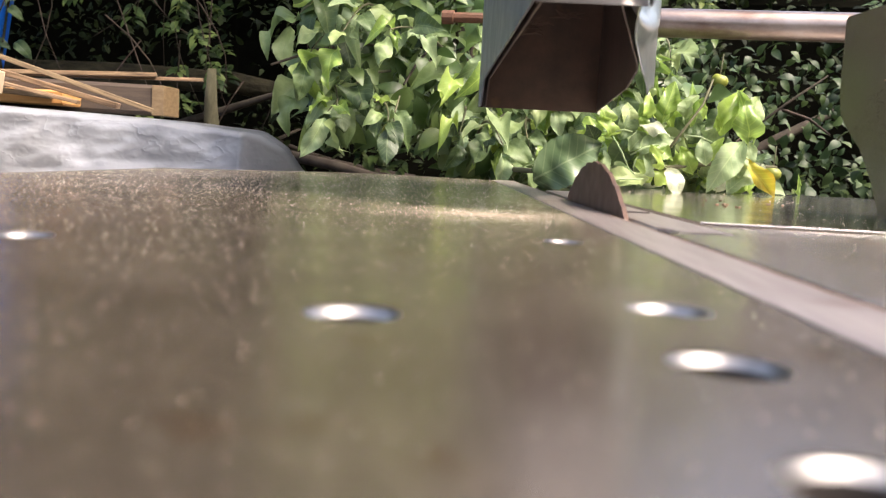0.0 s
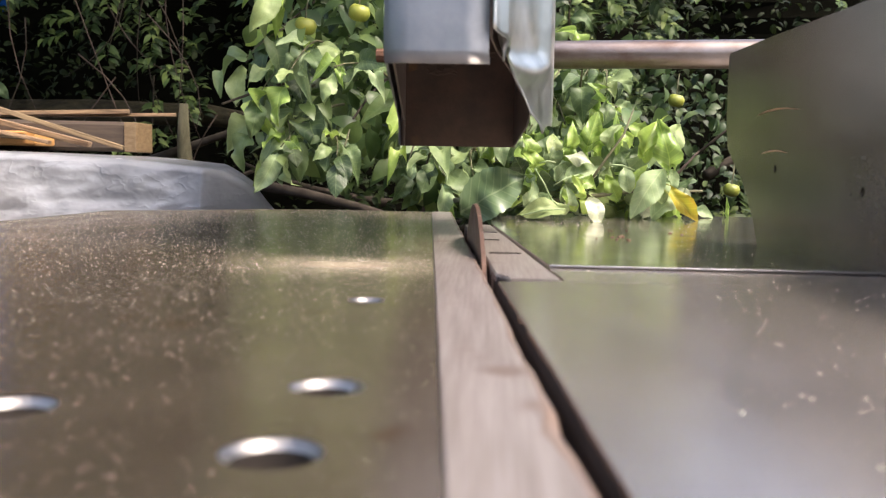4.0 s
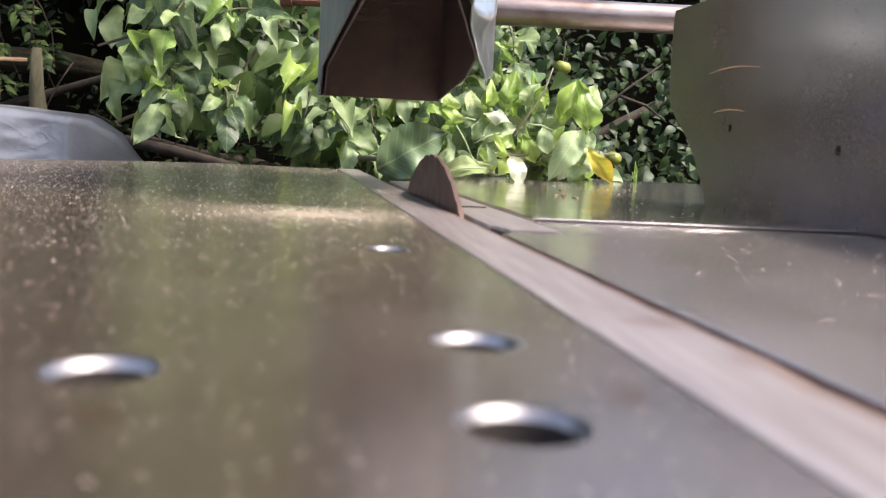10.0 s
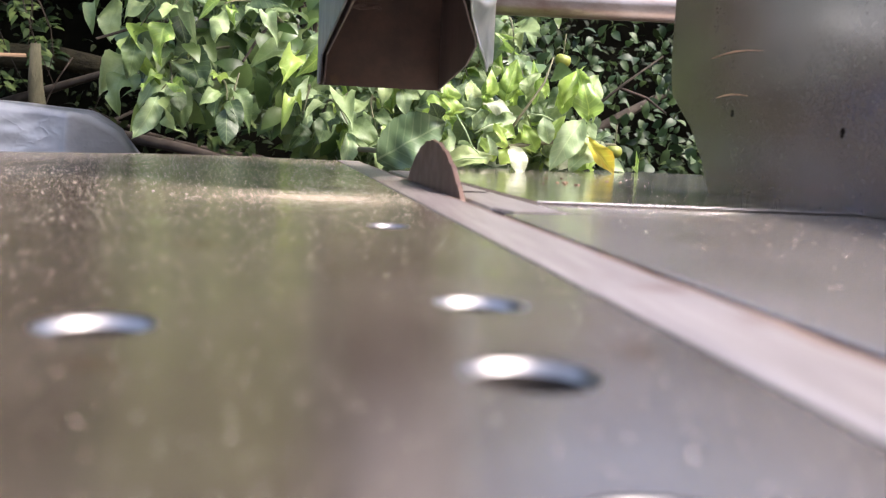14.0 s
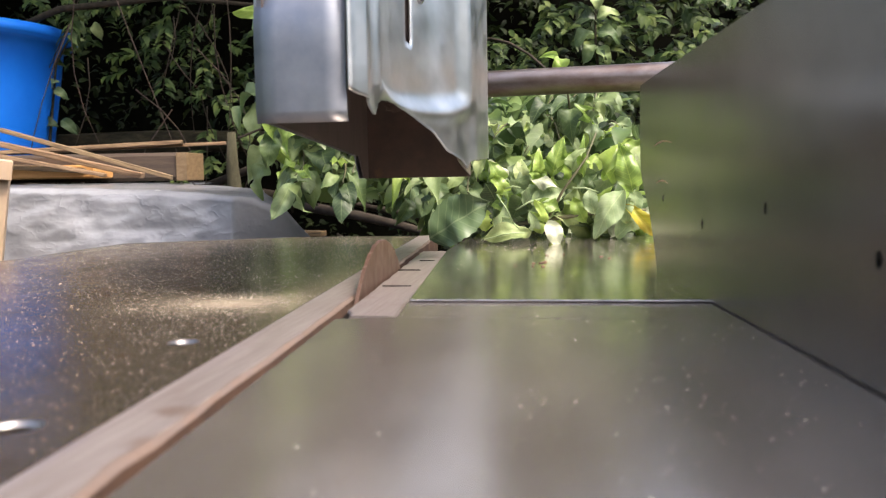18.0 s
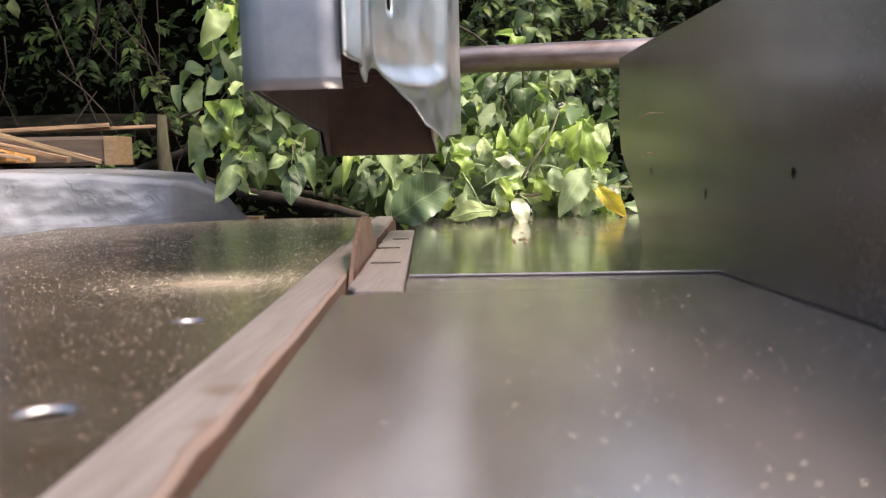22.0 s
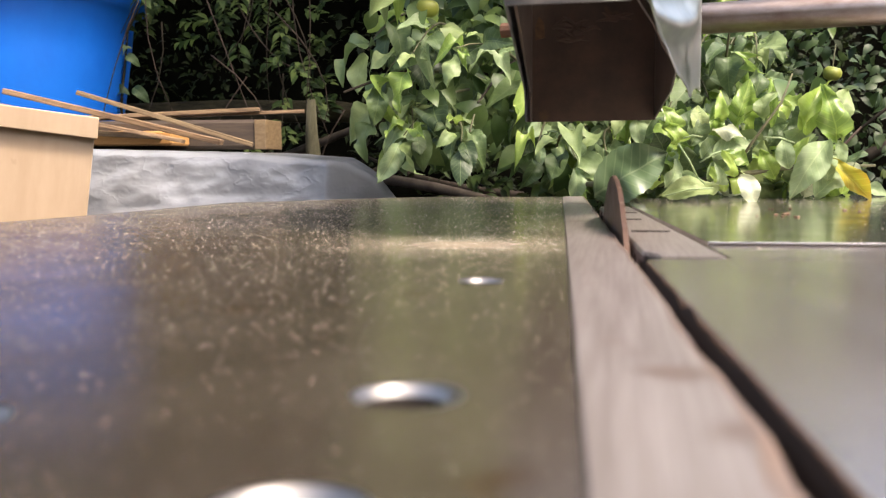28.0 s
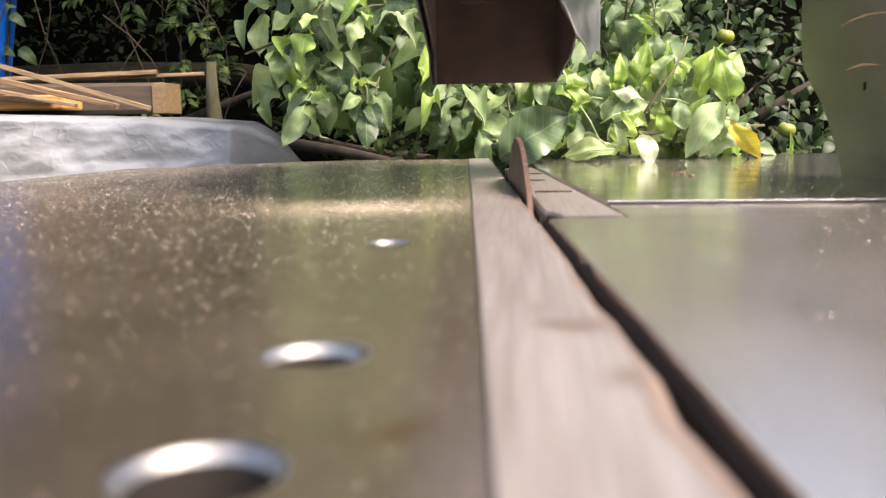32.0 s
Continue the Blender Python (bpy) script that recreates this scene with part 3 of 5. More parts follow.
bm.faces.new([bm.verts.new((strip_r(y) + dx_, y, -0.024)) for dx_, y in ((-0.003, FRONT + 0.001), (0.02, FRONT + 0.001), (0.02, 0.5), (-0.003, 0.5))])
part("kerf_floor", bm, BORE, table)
# skirt, cabinet and legs
part("front_rail", box(kerf(FRONT), FRONT - 0.0, -0.06, RIGHT, FRONT + 0.02, -0.013, 0.002), STEEL_R, table)
for x0, y0, x1, y1 in ((LEFT + 0.03, FRONT + 0.03, RIGHT - 0.03, FRONT + 0.05), (LEFT + 0.03, BACK - 0.05, RIGHT - 0.03, BACK - 0.03),
                       (LEFT + 0.03, FRONT + 0.05, LEFT + 0.05, BACK - 0.05), (RIGHT - 0.05, FRONT + 0.05, RIGHT - 0.03, BACK - 0.05)):
    part("side_panel", box(x0, y0, GROUND + 0.25, x1, y1, -0.05), RUSTD, table)
for x in (LEFT + 0.06, RIGHT - 0.06):
    for y in (FRONT + 0.06, BACK - 0.06):
        part("leg", box(x - 0.02, y - 0.02, GROUND - 0.01, x + 0.02, y + 0.02, -0.045, 0.003), RUSTD, table)

# ---- the saw blade, in the kerf ----
BY, BH, BR = 0.100, 0.027, 0.16
bx = lambda y: strip_r(y) + 0.0016
bm = bmesh.new()
outline = []
for k in range(192):
    a = 2 * math.pi * k / 192
    rr = BR - (0.0, 0.0003, 0.0006, 0.0010)[k % 4]
    outline.append((rr * math.cos(a), rr * math.sin(a)))
f = bm.faces.new([bm.verts.new((0.0011, c, s)) for c, s in outline])
r = bmesh.ops.extrude_face_region(bm, geom=[f])
for v in (g for g in r["geom"] if isinstance(g, bmesh.types.BMVert)):
    v.co.x = -0.0011
bmesh.ops.recalc_face_normals(bm, faces=bm.faces[:])
turn = math.atan(-0.0671)
bpose = Matrix.Translation((bx(BY), BY, BH - BR)) @ Matrix.Rotation(-turn, 4, "Z")
blade = part("saw_blade", bm, RUSTB, table, "rusty brown circular saw blade rising through the slot", at=bpose)
part("arbor", tube([(-0.38, 0, 0), (0.75, 0, 0)], 0.012, 16), RUSTD, blade)

# ---- rip fence ----
fdir = Vector((0.037, -0.365, 0)).normalized()
fence = thing("rip_fence", "tall dull grey steel rip fence plate with small bolt holes", "saw fence")
F0 = Vector((0.143, 0.145, 0))
prof = [(0.0, 0.0008), (-0.0104, 0.0192), (-0.020, 0.031), (-0.031, 0.0437), (-0.046, 0.0545), (-0.0593, 0.0656), (-0.0635, 0.080), (-0.0645, 0.100), (-0.0645, 0.1300), (-0.0625, 0.1322), (0.013, 0.1338), (0.10, 0.1345), (0.23, 0.1362), (0.62, 0.1400)]
for name_s, off, t in (("fence_plate", 0.0, 0.003),):
    bm = bmesh.new()
    outer = [bm.verts.new(F0 + fdir * s + Vector((0, 0, z))) for s, z in prof] + [bm.verts.new(F0 + fdir * s + Vector((0, 0, z))) for s, z in ((0.62, 0.0003), (0.149, 0.0003), (0.1475, 0.0009))]
    edges = [bm.edges.new((outer[k], outer[(k + 1) % len(outer)])) for k in range(len(outer))]
    for s, z, hr in ((0.0205, 0.051, 0.0020), (0.124, 0.0395, 0.0021), (0.229, 0.0515, 0.0022), (0.334, 0.0398, 0.0024)):
        c = F0 + fdir * s + Vector((0, 0, z))
        ring = [bm.verts.new(c + fdir * hr * math.cos(k * math.pi / 8) + Vector((0, 0, hr * 1.25 * math.sin(k * math.pi / 8)))) for k in range(16)]
        edges += [bm.edges.new((ring[k], ring[(k + 1) % 16])) for k in range(16)]
    bmesh.ops.triangle_fill(bm, edges=edges, use_beauty=True)
    bmesh.ops.recalc_face_normals(bm, faces=bm.faces[:])
    ins = bmesh.ops.solidify(bm, geom=bm.faces[:], thickness=0.003)
    bm.normal_update()
    if sum((v.co - F0).dot(Vector((1, 0.1, 0))) for v in bm.verts) / len(bm.verts) < 0.02:
        bmesh.ops.translate(bm, verts=bm.verts[:], vec=Vector((0.003, 0.0003, 0)))
    bmesh.ops.recalc_face_normals(bm, faces=bm.faces[:])
    part(name_s, bm, FENCE, fence)
nrm = Vector((-fdir.y, fdir.x, 0))
FP = Matrix(((fdir.x, nrm.x, 0, F0.x), (fdir.y, nrm.y, 0, F0.y), (0, 0, 1, 0), (0, 0, 0, 1)))
part("foot", box(0.01, 0.004, 0.0008, 0.62, 0.06, 0.006, 0.001), FENCE, fence, at=FP)
part("backing", box(0.004, 0.0045, 0.006, 0.60, 0.03, 0.075, 0.002), WOODD, fence, at=FP)
SCRATCH = mat("bare orange scratch", (0.42, 0.27, 0.17), 0.5, 0.2, (0.30, 0.15, 0.08), 120)
for s, z, l, h in ((-0.010, 0.0858, 0.058, 0.0022), (-0.001, 0.0608, 0.037, 0.0016)):
    part("scratch", tube([(s + l * u, -0.0001, z + h * math.sin(math.pi * u)) for u in (0, 0.25, 0.5, 0.75, 1)], [0.0001, 0.0004, 0.00055, 0.0003, 0.0001], 6), SCRATCH, fence, "rusty scratch", at=FP)
seam = [(u, -0.0003, 0.0005 + 0.0003 * noise.noise(Vector((u * 90, 2, 0)))) for u in np.linspace(0.012, 0.61, 60)]
part("dirty_seam", tube(seam, [0.00028 + 0.0003 * noise.noise(Vector((u * 140, 6, 0))) for u in np.linspace(0.012, 0.61, 60)], 6), BORE, fence, "dark dirt along the foot of the plate", at=FP)

# ---- blade guard on its arm ----
guard = thing("blade_guard", "battered zinc blade guard, rusty inside, on a steel pipe arm", "blade guard")
lerp = lambda a, b, u: a + (b - a) * u
GT = 0.36
# front plate, leaning back above its bend
rows = []
for z in [0.098 + (GT - 0.098) * k / 40 for k in range(41)]:
    dy = 0.45 * max(0, z - 0.165) + 0.006 * (1 / (1 + math.exp(-(z - 0.165) / 0.006)) if z < 0.3 else 1)
    rows.append([(-0.083 + 0.051 * u - 0.0006 * (z > 0.1), 0.001 + dy + 0.0003 * noise.noise(Vector((u * 3, z * 14, 0))), z) for u in (0, 0.25, 0.5, 0.75, 1)])
part("front_plate", sheet(rows, 0.0015), ZINC, guard, "dull blue-grey zinc front plate", smooth=True)
# left wall with a slanting cut, its inside dark
def wall(x0, y0, x1, y1, low, n=14):
    rows_ = []
    for i in range(n + 1):
        u = i / n
        x, y = lerp(x0, x1, u), lerp(y0, y1, u)
        zb = low(u)
        top = GT
        rows_.append([(x, y, lerp(zb, top, k / 6)) for k in range(7)])
    return rows_


def shifted(rows_, dx):
    return [[(x + dx, y, z) for x, y, z in row] for row in rows_]


lw = wall(-0.0835, 0.003, -0.1115, 0.356, lambda u: lerp(0.100, 0.088, min(1, u / 0.86)) if u < 0.88 else 0.068)
part("left_wall", sheet(lw, 0.0012), ZINC, guard, "galvanised side wall with a slanting cut")
# second sheet added inside the wall to make its inner face brown
part("left_lining", sheet(shifted(lw, 0.004), 0.0012), LINING, guard, "brown sheet added as the wall's inner face")
SHEET_Y = (-0.003, 0.04, 0.09, 0.117, 0.155, 0.175, 0.198, 0.212, 0.27)
SHEET_X = (-0.0240, -0.0234, -0.0242, -0.0205, -0.0104, -0.0016, 0.0050, 0.0100, 0.0162)


def sheet_x(y):
    return sum(float(np.interp(y + d, SHEET_Y, SHEET_X)) for d in (-0.008, 0.0, 0.008)) / 3


def torn(y):
    """The lower edge of the side sheet, torn open behind a pointed tooth."""
    e = 0.0010 * noise.noise(Vector((y * 60, 3, 0))) * (0.05 < y < 0.20)
    return e + float(np.interp(y, (-0.003, 0.015, 0.033, 0.037, 0.04, 0.075, 0.09, 0.117, 0.155, 0.175, 0.198, 0.208, 0.213, 0.27),
                               (0.1150, 0.1105, 0.1030, 0.1045, 0.1125, 0.1130, 0.1125, 0.1080, 0.0998, 0.0862, 0.0808, 0.0740, 0.0800, 0.0825)))


rw = []
for i in range(33):
    y = lerp(0.004, 0.358, i / 32)
    x = sheet_x(y) - 0.0085 if y < 0.2 else lerp(sheet_x(0.2) - 0.0085, -0.0097, (y - 0.2) / 0.158)
    zb = torn(y) + 0.012 if y < 0.19 else float(np.interp(y, (0.19, 0.235, 0.30, 0.358), (0.094, 0.0800, 0.0742, 0.0690)))
    rw.append([(x, y, lerp(zb, GT, k / 6)) for k in range(7)])
# the same added inner sheet on the right side
part("right_lining", sheet(rw, 0.0012), LINING, guard, "brown sheet added as the wall's inner face")
part("back_wall", sheet([[(lerp(-0.111, -0.0085, u), 0.358, z) for u in (0, 0.2, 0.4, 0.6, 0.8, 1)] for z in (0.068, 0.12, 0.2, 0.3, GT)], 0.002), INSIDE, guard, "dark rusty back wall")
part("roof", sheet([[(lerp(-0.09, -0.03, u), lerp(0.10, 0.36, v), GT) for u in (0, 1)] for v in (0, 1)], 0.002), ZINC, guard)
# torn resin-like crust hanging under the roof
rng = random.Random(11)
for k in range(9):
    c = Vector((rng.uniform(-0.080, -0.04), 0.352, rng.uniform(0.125, 0.150)))
    pts = [c + Vector((0.012 * (j - 2) / 2 + rng.uniform(-.002, .002), -0.004 - 0.002 * abs(2 - j), rng.uniform(-.003, .003))) for j in range(5)]
    part("crust", tube(pts, [0.0006, 0.0016, 0.002, 0.0015, 0.0005], 6), INSIDE, guard)
part("rust_streak", slab([(-0.094, 0.098), (-0.086, 0.10), (-0.087, 0.112), (-0.091, 0.117), (-0.094, 0.109)], 0, 0.0008), mat("orange rust", (0.15, 0.085, 0.04), 0.85, 0.0, (0.07, 0.045, 0.03), 160), guard, "orange rust streak",
     at=Matrix.Translation((-0.010, 0.356, 0.035)) @ Matrix.Rotation(radians(90), 4, "X"))
# outer side sheet: pressed panel with a raised rim, a slot and a torn lower edge
so = Vector((0.985, -0.17, 0))
LEN = 0.270
nu, nv = 64, 44
rows = []
for i in range(nu + 1):
    y = -0.003 + LEN * i / nu
    row = []
    for k in range(nv + 1):
        z = lerp(torn(y), 0.34, (k / nv) ** 1.25)
        d = min(y - 0.038, 0.206 - y, z - 0.113 - 0.010 * (abs(y - 0.12) / 0.085) ** 3)
        pan = min(1, max(0, d / 0.012))
        rim = math.exp(-((d + 0.002) / 0.006) ** 2)
        off = -0.001 + 0.0042 * rim - 0.0018 * pan * pan * (3 - 2 * pan)
        if y < 0.03:
            off += 0.004 * math.exp(-((y - 0.012) / 0.005) ** 2) - 0.005 * ((0.03 - y) / 0.033) ** 2
        if y > 0.21:
            off += 0.003 * min(1, (y - 0.21) / 0.01)
        off += 0.0003 * noise.noise(Vector((y * 30, z * 40, 2)))
        row.append(Vector((sheet_x(y), y, z)) + so * off)
    rows.append(row)
bm = bmesh.new()
g = [[bm.verts.new(p) for p in row] for row in rows]
slot_y = 0.124
for i in range(nu):
    for k in range(nv):
        c = (g[i][k].co + g[i + 1][k + 1].co) / 2
        if abs(-0.003 + LEN * (i + 0.5) / nu - slot_y) < 0.0043 and c.z > 0.156 and c.z < 0.27:
            continue
        bm.faces.new((g[i][k], g[i + 1][k], g[i + 1][k + 1], g[i][k + 1]))
bm.normal_update()
bmesh.ops.solidify(bm, geom=bm.faces[:], thickness=0.0012)
bmesh.ops.recalc_face_normals(bm, faces=bm.faces[:])
side = part("side_sheet", bm, BRIGHT, guard, "shiny pressed side sheet with a slot and a torn lower edge", smooth=True)
sc = Vector((sheet_x(slot_y + 0.018), slot_y + 0.018, 0.190)) - so * 0.002
part("screw", tube([sc - so * 0.002, sc + so * 0.001, sc + so * 0.0025], [0.004, 0.004, 0.002], 12), EDGE, guard)
# arm pipe and its post, and a bolt through the other side
axis = lambda x: (x, 0.533 - 0.162 * x, 0.172 - 0.006 * x)
part("arm_pipe", tube([axis(x) for x in (-0.085, -0.084, 0.1, 0.3, 0.6, 0.95)], [0.0143, 0.0147, 0.0147, 0.0147, 0.0147, 0.0147], 28), PIPE, guard, "scuffed steel pipe arm", smooth=True)
part("arm_post", box(0.92, 0.36, GROUND, 0.96, 0.40, 0.19, 0.003), PIPE, guard)
part("bracket", tube([(-0.06, 0.36, 0.27), (-0.06, 0.44, 0.25), axis(-0.06)], 0.008, 10), RUSTD, guard)
part("bolt", tube([axis(-0.158), axis(-0.146), axis(-0.1455), axis(-0.08)], [0.0078, 0.0078, 0.0058, 0.0058], 10), RUSTD, guard, "rusty rod end of the arm")

# ---- plastic-covered pile behind the table ----
pile = thing("covered_pile", "low pile covered with crumpled grey translucent plastic film", "covered pile")
bm = bmesh.new()
NX, NY = 300, 120
def pile_top(x, y):
    return float(np.interp(x, (-2.1, -0.92, -0.64, -0.55, -0.497, -0.477, -0.443, -0.423, -0.27), (0.072, 0.066, 0.056, 0.048, 0.044, 0.040, 0.017, -0.018, -0.25)))
grid = []
for i in range(NX + 1):
    x = -2.1 + (2.1 - 0.27) * i / NX
    row = []
    for k in range(NY + 1):
        v = float(np.interp(k, (0, 15, 100, NY), (0.0, 0.385, 0.56, 1.0)))
        front_y = 0.92 - 0.06 * math.sin(x * 3) + 1.3 * max(0.0, x + 0.495)
        if v < 0.45:
            z, y = lerp(GROUND, pile_top(x, 0) - 0.012, v / 0.45), front_y - 0.10 * (1 - v / 0.45)
        elif v < 0.55:
            a = (v - 0.45) / 0.10 * math.pi / 2
            z, y = pile_top(x, 0) - 0.012 + 0.012 * math.sin(a), front_y + 0.02 * (1 - math.cos(a))
        else:
            y = front_y + 0.02 + (v - 0.55) / 0.45 * float(np.interp(x, (-1.0, -0.78, -0.56, -0.49, -0.44), (1.2, 0.45, 0.30, 0.12, 0.03)))
            z = pile_top(x + 0.10 * (y - front_y - 0.02), 0) + 0.01 * (v - 0.55)
        facet = lambda q, px, pz: noise.voronoi(Vector((px, pz, q)), distance_metric="MANHATTAN")[0][0]
        up = z if v < 0.5 else z + 0.6 * (y - front_y)
        fold = 0.006 * noise.noise(Vector((x * 5, up * 6, 0))) + 0.008 * (facet(0.3, x * 9 + up * 6, up * 15) - 0.5) + 0.004 * (facet(4.1, x * 24 - up * 20, up * 34) - 0.5)
        fold *= float(np.interp(v, (0.44, 0.50), (1.0, 0.35)))
        fold *= min(1, max(0.12, (-0.50 - x) / 0.05))
        crease = 0.006 * math.exp(-((x + 0.497 - 0.02 * (v - 0.5)) / 0.0035) ** 2)
        row.append(bm.verts.new((x, y - fold - crease, max(GROUND, z + fold * 0.6))))
    grid.append(row)
for a, b in zip(grid, grid[1:]):
    for k in range(NY):
        bm.faces.new((a[k], b[k], b[k + 1], a[k + 1]))
bmesh.ops.recalc_face_normals(bm, faces=bm.faces[:])
part("plastic_film", bm, TARP, pile, smooth=True)
part("core", box(-2.0, 1.08, GROUND, -1.25, 2.05, 0.03, 0.01), WOODD, pile)

# ---- timber on the pile ----
def board(name, a, b, w, h, material, label, category, group=""):
    """A sawn length from a to b, w wide and h high."""
    a, b = Vector(a), Vector(b)
    ob = part(name, box(0, -w / 2, -h / 2, (b - a).length, w / 2, h / 2, min(w, h) * 0.12, 1), material, None, "",
              at=Matrix.Translation(a) @ (b - a).to_track_quat("X", "Z").to_matrix().to_4x4())
    return tagged(ob, label, category, group)

board("timber_block", (-1.45, 1.44, 0.108), (-0.845, 1.545, 0.108), 0.10, 0.066, WOODD, "short squared brown timber beam with a pale sawn end", "timber")
bm_end = box(-0.843, 1.490, 0.074, -0.815, 1.585, 0.140, 0.002)
tagged(part("beam_end", bm_end, mat("ochre sawn end", (0.15, 0.095, 0.045), 0.7, 0.0, (0.24, 0.165, 0.085), 60, stretch=(1, 1, 3), bump=0.3)), "pale sawn end board against the beam", "board")
board("orange_board", (-1.60, 1.36, 0.100), (-0.985, 1.42, 0.098), 0.10, 0.030, mat("orange sawn wood", (0.50, 0.24, 0.07), 0.65, 0, (0.62, 0.34, 0.12), 18, stretch=(0.6, 5, 5), bump=0.2), "orange-brown sawn board lying on the covered pile", "board")
STK = "thin split wooden stick lying across the pile"
board("wood_stick", (-1.45, 1.44, 0.142), (-0.782, 1.65, 0.167), 0.012, 0.008, WOODY, STK, "stick", "offcut sticks")
board("wood_stick", (-1.50, 1.40, 0.138), (-0.875, 1.60, 0.170), 0.024, 0.010, WOODY, STK, "stick", "offcut sticks")
board("wood_stick", (-1.12, 1.25, 0.188), (-0.785, 1.35, 0.080), 0.016, 0.010, WOODY, STK, "stick", "offcut sticks")
board("wood_stick", (-1.30, 1.27, 0.196), (-0.86, 1.36, 0.086), 0.034, 0.012, WOODY, STK, "stick", "offcut sticks")
board("wood_stick", (-1.36, 1.22, 0.180), (-0.92, 1.31, 0.088), 0.024, 0.008, WOODY, STK, "stick", "offcut sticks")
board("wood_stick", (-1.60, 1.30, 0.140), (-1.00, 1.36, 0.100), 0.018, 0.012, WOODY, STK, "stick", "offcut sticks")
board("ground_plank", (-0.60, 1.47, -0.050), (-0.475, 1.45, -0.052), 0.03, 0.012, WOODY, "pale plank end lying behind the table", "plank")

# ---- pale wooden box ----
bx0 = thing("wooden_box", "pale plywood box with a nailed top rail", "box")
BM = Matrix.Translation((-0.800, 0.795, 0.010)) @ Matrix.Rotation(radians(9), 4, "Y") @ Matrix.Rotation(radians(33), 4, "Z")
part("front_panel", box(-0.50, 0.0, GROUND, 0.0, 0.014, 0.095, 0.001), PLY, bx0, at=BM)
part("top_rail", box(-0.505, -0.014, 0.068, 0.004, -0.0005, 0.099, 0.0015), PLY, bx0, "nailed top rail", at=BM)
part("side_panel", box(-0.014, 0.0145, GROUND, 0.0, 0.08, 0.094, 0.001), PLY, bx0, at=BM)
part("back_panel", box(-0.50, 0.0805, GROUND, 0.0, 0.092, 0.094, 0.001), PLY, bx0, at=BM)
part("bottom", box(-0.499, 0.0145, GROUND, -0.0145, 0.08, GROUND + 0.014), PLY, bx0, at=BM)

# ---- blue tub ----
tub = thing("blue_tub", "large round bright blue plastic tub with a rolled rim", "plastic tub")
TB = Matrix.Translation((-1.622, 1.76, 0.088)) @ Matrix.Diagonal((1.05, 1.05, 1.40, 1))
prof = [(0.0, 0.0), (0.20, 0.0), (0.228, 0.01), (0.245, 0.08), (0.262, 0.17), (0.278, 0.262), (0.300, 0.264), (0.310, 0.270), (0.312, 0.284), (0.300, 0.292), (0.285, 0.289), (0.276, 0.278), (0.258, 0.17), (0.238, 0.06), (0.20, 0.012), (0.0, 0.01)]
bm = bmesh.new()
S = 96
rings = [[bm.verts.new((q * math.cos(2 * math.pi * k / S), q * math.sin(2 * math.pi * k / S), z)) for k in range(S)] for q, z in prof[1:-1]]
for a, b in zip(rings, rings[1:]):
    for k in range(S):
        bm.faces.new((a[k], a[(k + 1) % S], b[(k + 1) % S], b[k]))
bm.faces.new(rings[0][::-1]), bm.faces.new(rings[-1])
bmesh.ops.recalc_face_normals(bm, faces=bm.faces[:])
part("tub_body", bm, BLUE, tub, smooth=True, at=TB)
part("rim", tube([(0.306 * math.cos(2 * math.pi * k / 64), 0.306 * math.sin(2 * math.pi * k / 64), 0.279) for k in range(65)], 0.0105, 10, cap=False), BLUE, tub, "rolled rim", smooth=True, at=TB)

# ---- leaves ----
def leaf_mesh(name, length, width, curl, fold, wave, material, seed=0, n=18):
    """A pointed oval leaf along +y with a raised edge, a folded midrib, a curl and a wavy rim."""
    bm_ = bmesh.new()
    rows_ = []
    for i in range(n + 1):
        u = i / n
        w = width / 2 * math.sin(math.pi * u ** 0.97) ** 0.74 * (1.04 - 0.10 * u - 1.3 * max(0, u - 0.84)) * (1.0 if i % 2 else 0.945) if 0 < i < n else 0.0004
        row_ = []
        for k in (-1, -0.66, -0.33, 0, 0.33, 0.66, 1):
            z = fold * abs(k) * w - curl * length * (u - 0.35) ** 2 + wave * width * abs(k) ** 1.5 * math.sin(u * 9 + seed + 2 * k) * 0.28
            z += 0.10 * width * noise.noise(Vector((u * 5.5, k * 1.6, seed * 3.1)))
            row_.append(bm_.verts.new((k * w + 0.05 * width * math.sin(u * 4 + seed), u * length, z)))
        rows_.append(row_)
    for a, b in zip(rows_, rows_[1:]):
        for k in range(6):
            bm_.faces.new((a[k], a[k + 1], b[k + 1], b[k]))
    me = bpy.data.meshes.new(name)
    bm_.to_mesh(me)
    bm_.free()
    me.materials.append(material)
    for p in me.polygons:
        p.use_smooth = True
    return me


def turned(place, tip, face, size=1.0):
    """A pose whose +y runs along tip and whose +z faces face."""
    y = Vector(tip).normalized()
    z = Vector(face)
    z = (z - y * z.dot(y)).normalized()
    x = y.cross(z)
    return Matrix(((x.x, y.x, z.x, place[0]), (x.y, y.y, z.y, place[1]), (x.z, y.z, z.z, place[2]), (0, 0, 0, 1))) @ Matrix.Scale(size, 4)


LEAVES = [leaf_mesh("leaf", 0.062, 0.040, c, f, w, LEAF, s) for s, (c, f, w) in enumerate(((0.6, 0.25, 0.5), (1.2, 0.45, 0.7), (0.5, -0.25, 0.6), (1.5, 0.5, 0.5), (1.0, 0.2, 0.8)))]
PALE = [leaf_mesh("leaf", 0.062, 0.038, c, f, w, LEAFP, s + 9) for s, (c, f, w) in enumerate(((0.7, 0.3, 0.6), (1.3, 0.5, 0.8)))]
BRIGHTS = [leaf_mesh('leaf', 0.062, 0.036, c, f, w, LEAFB, s + 3) for s, (c, f, w) in enumerate(((0.8, 0.4, 1.2), (1.6, 0.6, 1.5), (1.1, -0.4, 1.2), (2.0, 0.8, 1.0)))]
